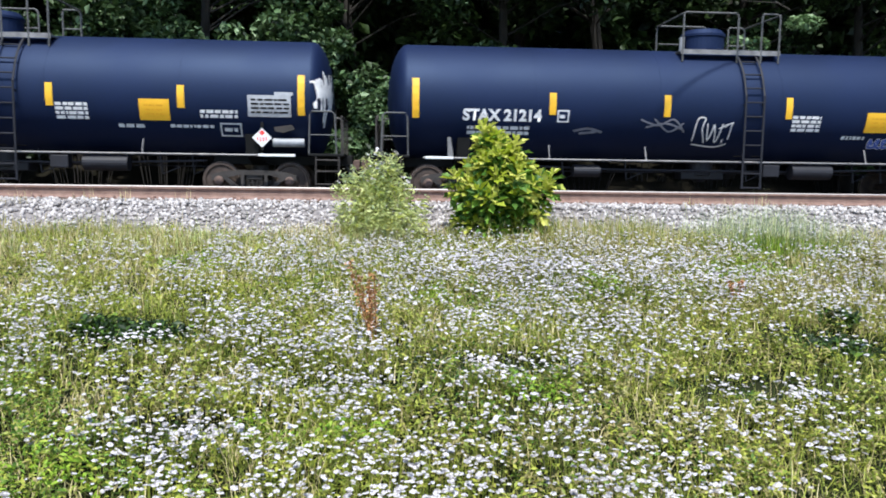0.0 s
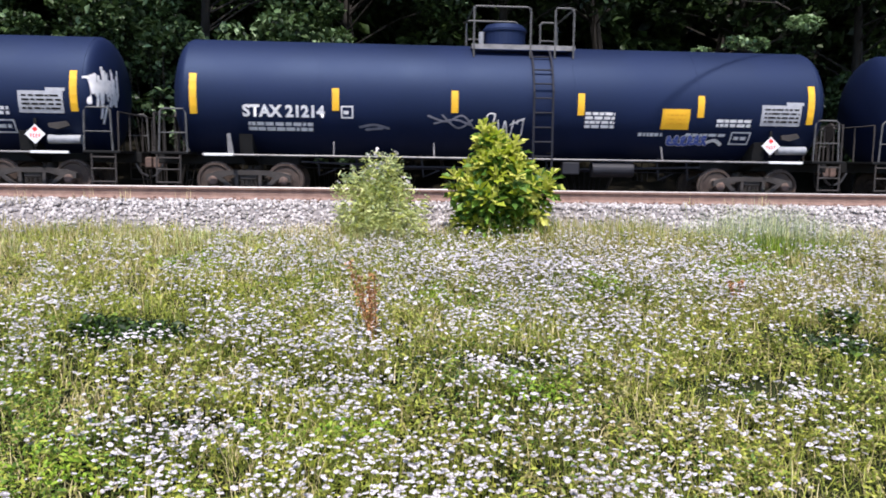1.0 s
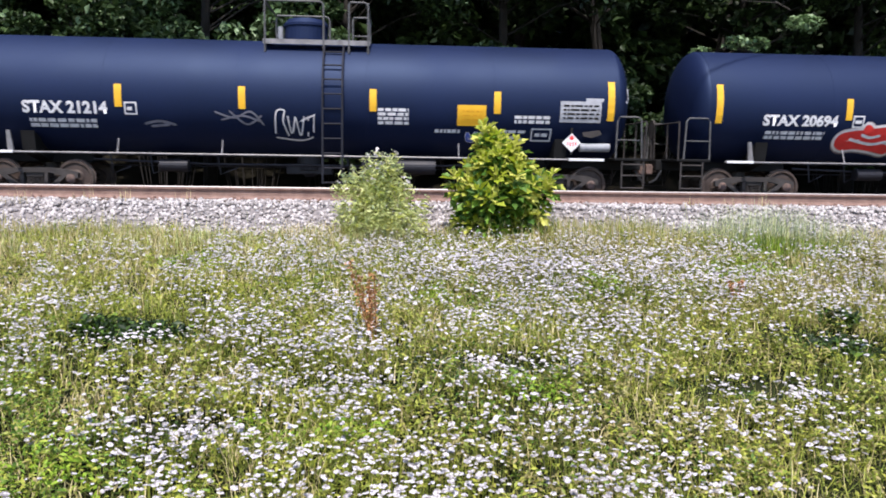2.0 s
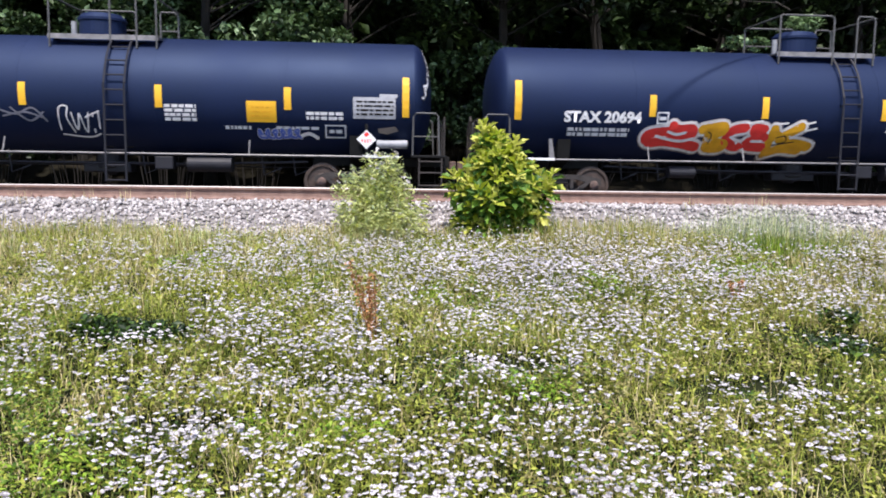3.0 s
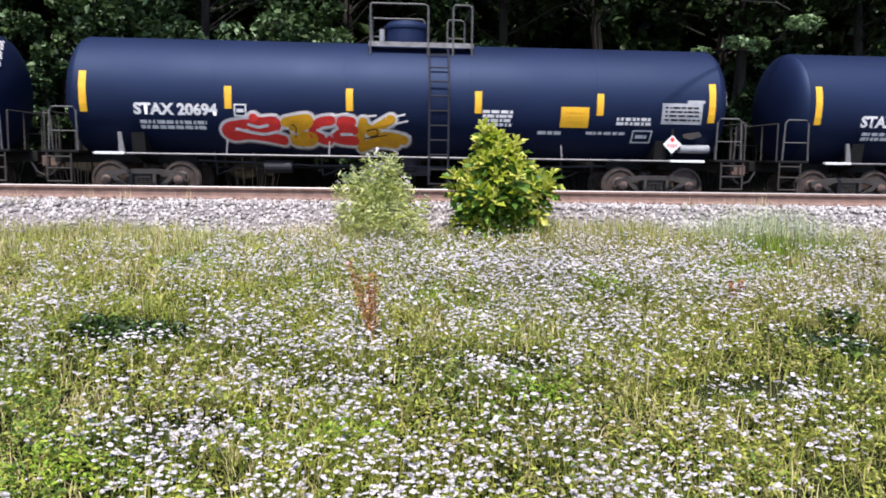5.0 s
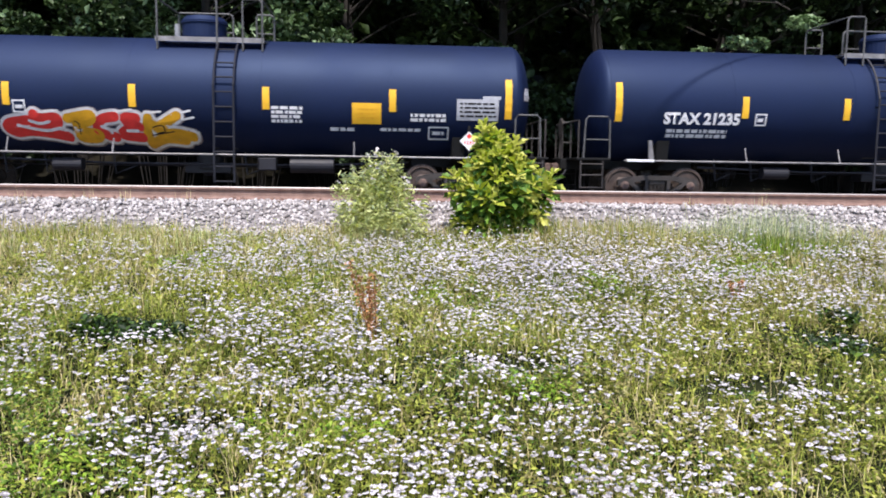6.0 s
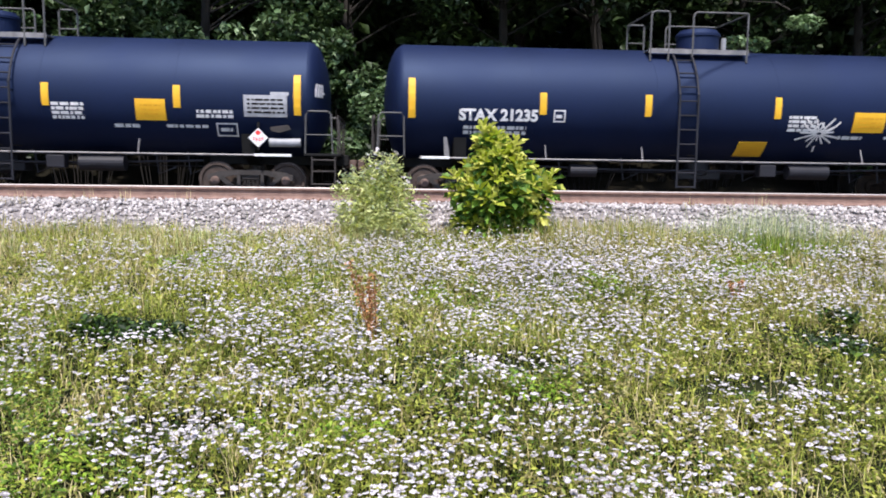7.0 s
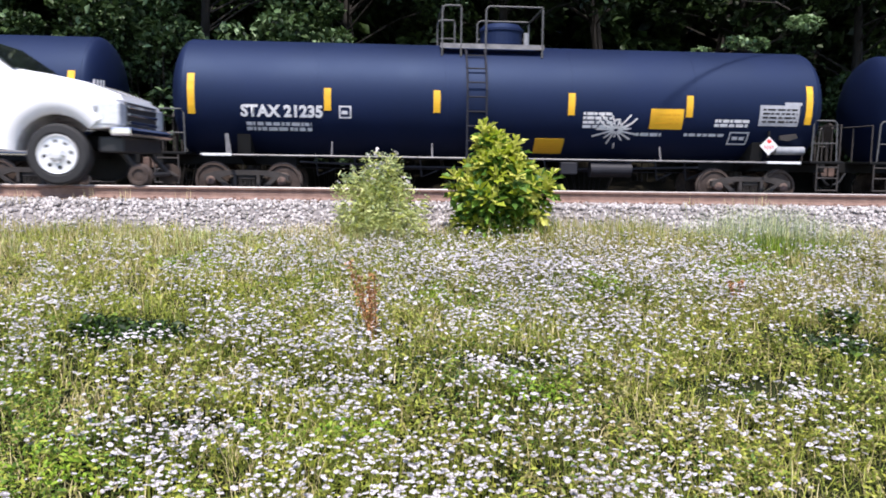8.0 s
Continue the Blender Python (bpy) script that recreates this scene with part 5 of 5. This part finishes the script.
build_branch(12.1, 23.2, 6.1, 2.4, 500, 0.27, "bright green leafy bough hanging out of the wood")

# ---------------------------------------------------------------- road-rail pickup
TRUCK_SPEED, TRUCK_X8, TYRE_R = 7.6, -4.45, 0.41
TRUCK_WHEELS = []


def arch(cx, r, n=10, stop=0.03):
    return [(cx + r * math.cos(a), 0.40 + r * math.sin(a)) for a in np.linspace(math.pi * 0.97, math.pi * stop, n)]


def build_truck():
    truck = thing("pickup_truck", (0, RAIL_Y + 0.7525, RAIL_Z), "white pickup truck running on rails with steel guide wheels", "truck")
    W = 0.99
    # lower body with wheel arches
    bm = fresh()
    low = [(-5.45, 0.62), (-4.86, 0.58)] + arch(-4.30, 0.54) + [(-3.7, 0.52), (-0.64, 0.52)] + arch(0.0, 0.54, 10, 0.22) + [(0.62, 0.76), (0.80, 0.78)]
    top = [(0.82, 1.02), (0.78, 1.16), (0.62, 1.25), (0.2, 1.36), (-0.30, 1.46), (-0.62, 1.52), (-3.15, 1.50), (-3.2, 1.42), (-5.45, 1.42)]
    prism(bm, low + top, "Y", -W, W)
    bmesh.ops.bevel(bm, geom=[e for e in bm.edges if abs(e.verts[0].co.y - e.verts[1].co.y) < 1e-4], offset=0.05, segments=3, affect="EDGES", profile=0.6)
    body = part("body", bm, M["truck_white"], truck, "white painted body")
    # raised hood with a rounded crown
    bm = fresh()
    prism(bm, [(0.80, 1.10), (0.74, 1.24), (0.3, 1.40), (-0.2, 1.50), (-0.62, 1.56), (-0.62, 1.3), (0.6, 1.05)], "Y", -0.72, 0.72)
    bmesh.ops.bevel(bm, geom=[e for e in bm.edges if abs(e.verts[0].co.y - e.verts[1].co.y) < 1e-4], offset=0.05, segments=3, affect="EDGES")
    part("hood", bm, M["truck_white"], truck)
    # cab
    bm = fresh()
    a = [(-0.55, 1.50), (-1.22, 1.98), (-1.5, 2.03), (-2.75, 2.02), (-3.05, 1.9), (-3.15, 1.48)]
    lo = [bm.verts.new((x, -0.93 if z < 1.7 else -0.76, z)) for x, z in a]
    hi = [bm.verts.new((x, 0.93 if z < 1.7 else 0.76, z)) for x, z in a]
    bm.faces.new(lo)
    bm.faces.new(hi[::-1])
    for i in range(len(a)):
        j = (i + 1) % len(a)
        bm.faces.new((lo[i], hi[i], hi[j], lo[j]))
    bmesh.ops.recalc_face_normals(bm, faces=bm.faces[:])
    part("cab", bm, M["truck_white"], truck)
    for name, pts in (("windscreen", [(-0.62, 1.565), (-1.17, 1.965)]),):
        bm = fresh()
        q = [(pts[0][0], -0.84, pts[0][1]), (pts[0][0], 0.84, pts[0][1]), (pts[1][0], 0.70, pts[1][1]), (pts[1][0], -0.70, pts[1][1])]
        lift = Vector((0.012, 0, 0.016))
        f = bm.faces.new([bm.verts.new(Vector(p) + lift) for p in q])
        bmesh.ops.solidify(bm, geom=[f], thickness=0.008)
        part(name, bm, M["glass"], truck, "dark tinted windscreen")
    for s in (-1, 1):
        for x0, x1, t0, t1 in ((-0.92, -1.92, -1.30, -1.92), (-2.0, -2.9, -2.0, -2.72)):
            bm = fresh()
            q = [(x0, s * 0.925, 1.56), (x1, s * 0.925, 1.56), (t1, s * 0.785, 1.93), (t0, s * 0.785, 1.93)]
            f = bm.faces.new([bm.verts.new(Vector(p) + Vector((0, s * 0.012, 0.01))) for p in q])
            bmesh.ops.solidify(bm, geom=[f], thickness=0.008)
            part("side_window", bm, M["glass"], truck)
        bm = fresh()
        box(bm, (-1.05, min(s * 0.98, s * 1.22), 1.5), (-0.9, max(s * 0.98, s * 1.22), 1.75), 0.03)
        part("door_mirror", bm, M["plastic"], truck)
        bm = fresh()
        box(bm, (-1.75, s * W - 0.02, 1.20), (-1.55, s * W + 0.03, 1.24), 0.01)
        part("door_handle", bm, M["plastic"], truck)
        # flared arches
        for cx in (0.0, -4.30):
            bm = fresh()
            rows = [[bm.verts.new((cx + r * math.cos(k), s * y, 0.40 + r * math.sin(k))) for r, y in ((0.78, W - 0.01), (0.755, W + 0.045), (0.72, W + 0.05), (0.55, W + 0.006), (0.54, W - 0.05))]
                    for k in np.linspace(math.pi * 0.97, math.pi * (0.22 if cx == 0 else 0.03), 18)]
            for p, q in zip(rows, rows[1:]):
                for k in range(4):
                    bm.faces.new((p[k], p[k + 1], q[k + 1], q[k]))
            bmesh.ops.recalc_face_normals(bm, faces=bm.faces[:])
            part("arch_flare", bm, M["truck_white"], truck, smooth=True)
        # headlamp wrapping the corner
        bm = fresh()
        box(bm, (0.46, min(s * 0.70, s * (W + 0.012)), 0.80), (0.835, max(s * 0.70, s * (W + 0.012)), 1.12), 0.03)
        lamp = part("headlamp", bm, M["lens"], truck, "clear headlamp")
        bm = fresh()
        box(bm, (0.50, min(s * 0.75, s * (W + 0.018)), 0.97), (0.56, max(s * 0.75, s * (W + 0.018)), 1.06), 0.01)
        part("side_marker", bm, M["grey"], lamp)
        bm = fresh()
        box(bm, (-5.5, min(s * 0.86, s * 0.98), 0.9), (-5.42, max(s * 0.86, s * 0.98), 1.3), 0.02)
        part("tail_lamp", bm, M["red"], truck)
        bm = fresh()
        box(bm, (-3.3, min(s * 0.9, s * 1.05), 0.38), (-0.85, max(s * 0.9, s * 1.05), 0.44), 0.02)
        part("side_step", bm, M["chrome"], truck, "bright side step")
    bm = fresh()
    box(bm, (0.72, -0.68, 0.80), (0.83, 0.68, 1.14), 0.02)
    grille = part("grille", bm, M["plastic"], truck, "black grille with bright bars")
    for zz in (0.86, 0.97, 1.08):
        bm = fresh()
        box(bm, (0.82, -0.64, zz - 0.022), (0.85, 0.64, zz + 0.022), 0.006)
        part("grille_bar", bm, M["chrome"], grille)
    bm = fresh()
    box(bm, (0.70, -W - 0.01, 0.66), (0.98, W + 0.01, 0.79), 0.04)
    part("front_bumper", bm, M["chrome"], truck, "bright front bumper")
    bm = fresh()
    box(bm, (0.5, -0.86, 0.44), (0.84, 0.86, 0.66), 0.03)
    part("air_dam", bm, M["plastic"], truck)
    bm = fresh()
    box(bm, (-5.65, -0.95, 0.55), (-5.45, 0.95, 0.72), 0.03)
    part("rear_bumper", bm, M["chrome"], truck)
    bm = fresh()
    for y in (-0.42, 0.42):
        box(bm, (-5.4, y - 0.05, 0.5), (0.8, y + 0.05, 0.66))
    box(bm, (-4.45, -0.75, 0.34), (-4.15, 0.75, 0.48), 0.03)
    box(bm, (-0.12, -0.75, 0.34), (0.12, 0.75, 0.48), 0.03)
    part("chassis", bm, M["black"], truck)
    # bed rack behind the cab
    bm = fresh()
    for x in (-3.35, -5.3):
        pipe(bm, [(x, -0.9, 1.4), (x, -0.9, 2.0), (x, 0.9, 2.0), (x, 0.9, 1.4)], 0.03, 8)
    part("bed_rack", bm, M["black"], truck)
    # wheels
    for cx in (0.0, -4.30):
        for s in (-1, 1):
            bm = fresh()
            y = s * 0.86
            lathe(bm, [(y - s * 0.12, 0.25), (y - s * 0.12, 0.37), (y - s * 0.09, 0.405), (y + s * 0.09, TYRE_R), (y + s * 0.125, 0.38), (y + s * 0.13, 0.30), (y + s * 0.11, 0.262), (y + s * 0.05, 0.25)], "Y", 40, (0, -y, 0))
            tyre = part("wheel", bm, M["rubber"], truck, "black truck tyre on a polished alloy wheel", smooth=False)
            bm = fresh()
            lathe(bm, [(s * 0.0, 0.24), (s * 0.115, 0.268), (s * 0.13, 0.262), (s * 0.125, 0.245), (s * 0.10, 0.235), (s * 0.105, 0.12), (s * 0.125, 0.10), (s * 0.135, 0.07), (s * 0.16, 0.06), (s * 0.165, 0.01)], "Y", 36)
            rim = part("rim", bm, M["alloy"], tyre, "polished alloy rim with hand holes")
            for k in range(8):
                t = k * math.pi / 4
                bm = fresh()
                rod(bm, (0.178 * math.cos(t), s * 0.080, 0.178 * math.sin(t)), (0.178 * math.cos(t), s * 0.107, 0.178 * math.sin(t)), 0.027, 10)
                part("hand_hole", bm, M["plastic"], tyre)
            for k in range(8):
                t = k * math.pi / 4 + 0.39
                bm = fresh()
                rod(bm, (0.082 * math.cos(t), s * 0.10, 0.088 * math.sin(t)), (0.088 * math.cos(t), s * 0.15, 0.088 * math.sin(t)), 0.013, 6)
                part("wheel_nut", bm, M["chrome"], tyre)
            tyre.location = (cx, y, TYRE_R)
            TRUCK_WHEELS.append((tyre, cx, y))
    # guide wheels on swing arms
    for cx, way in ((1.0, 1), (-5.75, -1)):
        for s in (-1, 1):
            bm = fresh()
            y = s * 0.7525
            lathe(bm, [(y - s * 0.06, 0.04), (y - s * 0.06, 0.165), (y - s * 0.03, 0.165), (y - s * 0.02, 0.135), (y + s * 0.06, 0.13), (y + s * 0.06, 0.09), (y + s * 0.03, 0.08), (y + s * 0.04, 0.02)], "Y", 28, (cx, 0, 0.135))
            part("guide_wheel", bm, M["wheel"], truck, "small flanged steel guide wheel")
            bm = fresh()
            rod(bm, (cx, s * 0.62, 0.14), (cx - way * 0.32, s * 0.62, 0.5), 0.04, 8)
            rod(bm, (cx - way * 0.05, s * 0.66, 0.2), (cx + way * 0.12, s * 0.66, 0.10), 0.025, 6)
            part("swing_arm", bm, M["grime"], truck)
        bm = fresh()
        rod(bm, (cx, -0.7, 0.135), (cx, 0.7, 0.135), 0.035, 10)
        part("guide_axle", bm, M["grime"], truck)
    return truck


TRUCK = build_truck()


def motions():
    times = [k / 2 for k in range(17)]
    fine = [k / 10 for k in range(81)]
    for i, (car, wheels) in enumerate(CARS):
        walk(car, [(t, pose(FIRST_X + i * PITCH - train_travel(t), FAR_Y, FAR_Z)) for t in times])
        for ws, k in wheels:
            walk(ws, [(t, pose(k, 0, WHEEL_R, 0, -math.degrees(train_travel(t) / WHEEL_R), 0)) for t in fine])
    start = TRUCK_X8 - TRUCK_SPEED * 8.0
    walk(TRUCK, [(t, pose(start + TRUCK_SPEED * t, RAIL_Y + 0.7525, RAIL_Z)) for t in (0.0, 2.0, 4.0, 6.0, 8.0)])
    for wheel, x, y in TRUCK_WHEELS:
        walk(wheel, [(k / 15, pose(x, y, TYRE_R, 0, math.degrees(TRUCK_SPEED * k / 15 / TYRE_R), 0)) for k in range(121)])


motions()
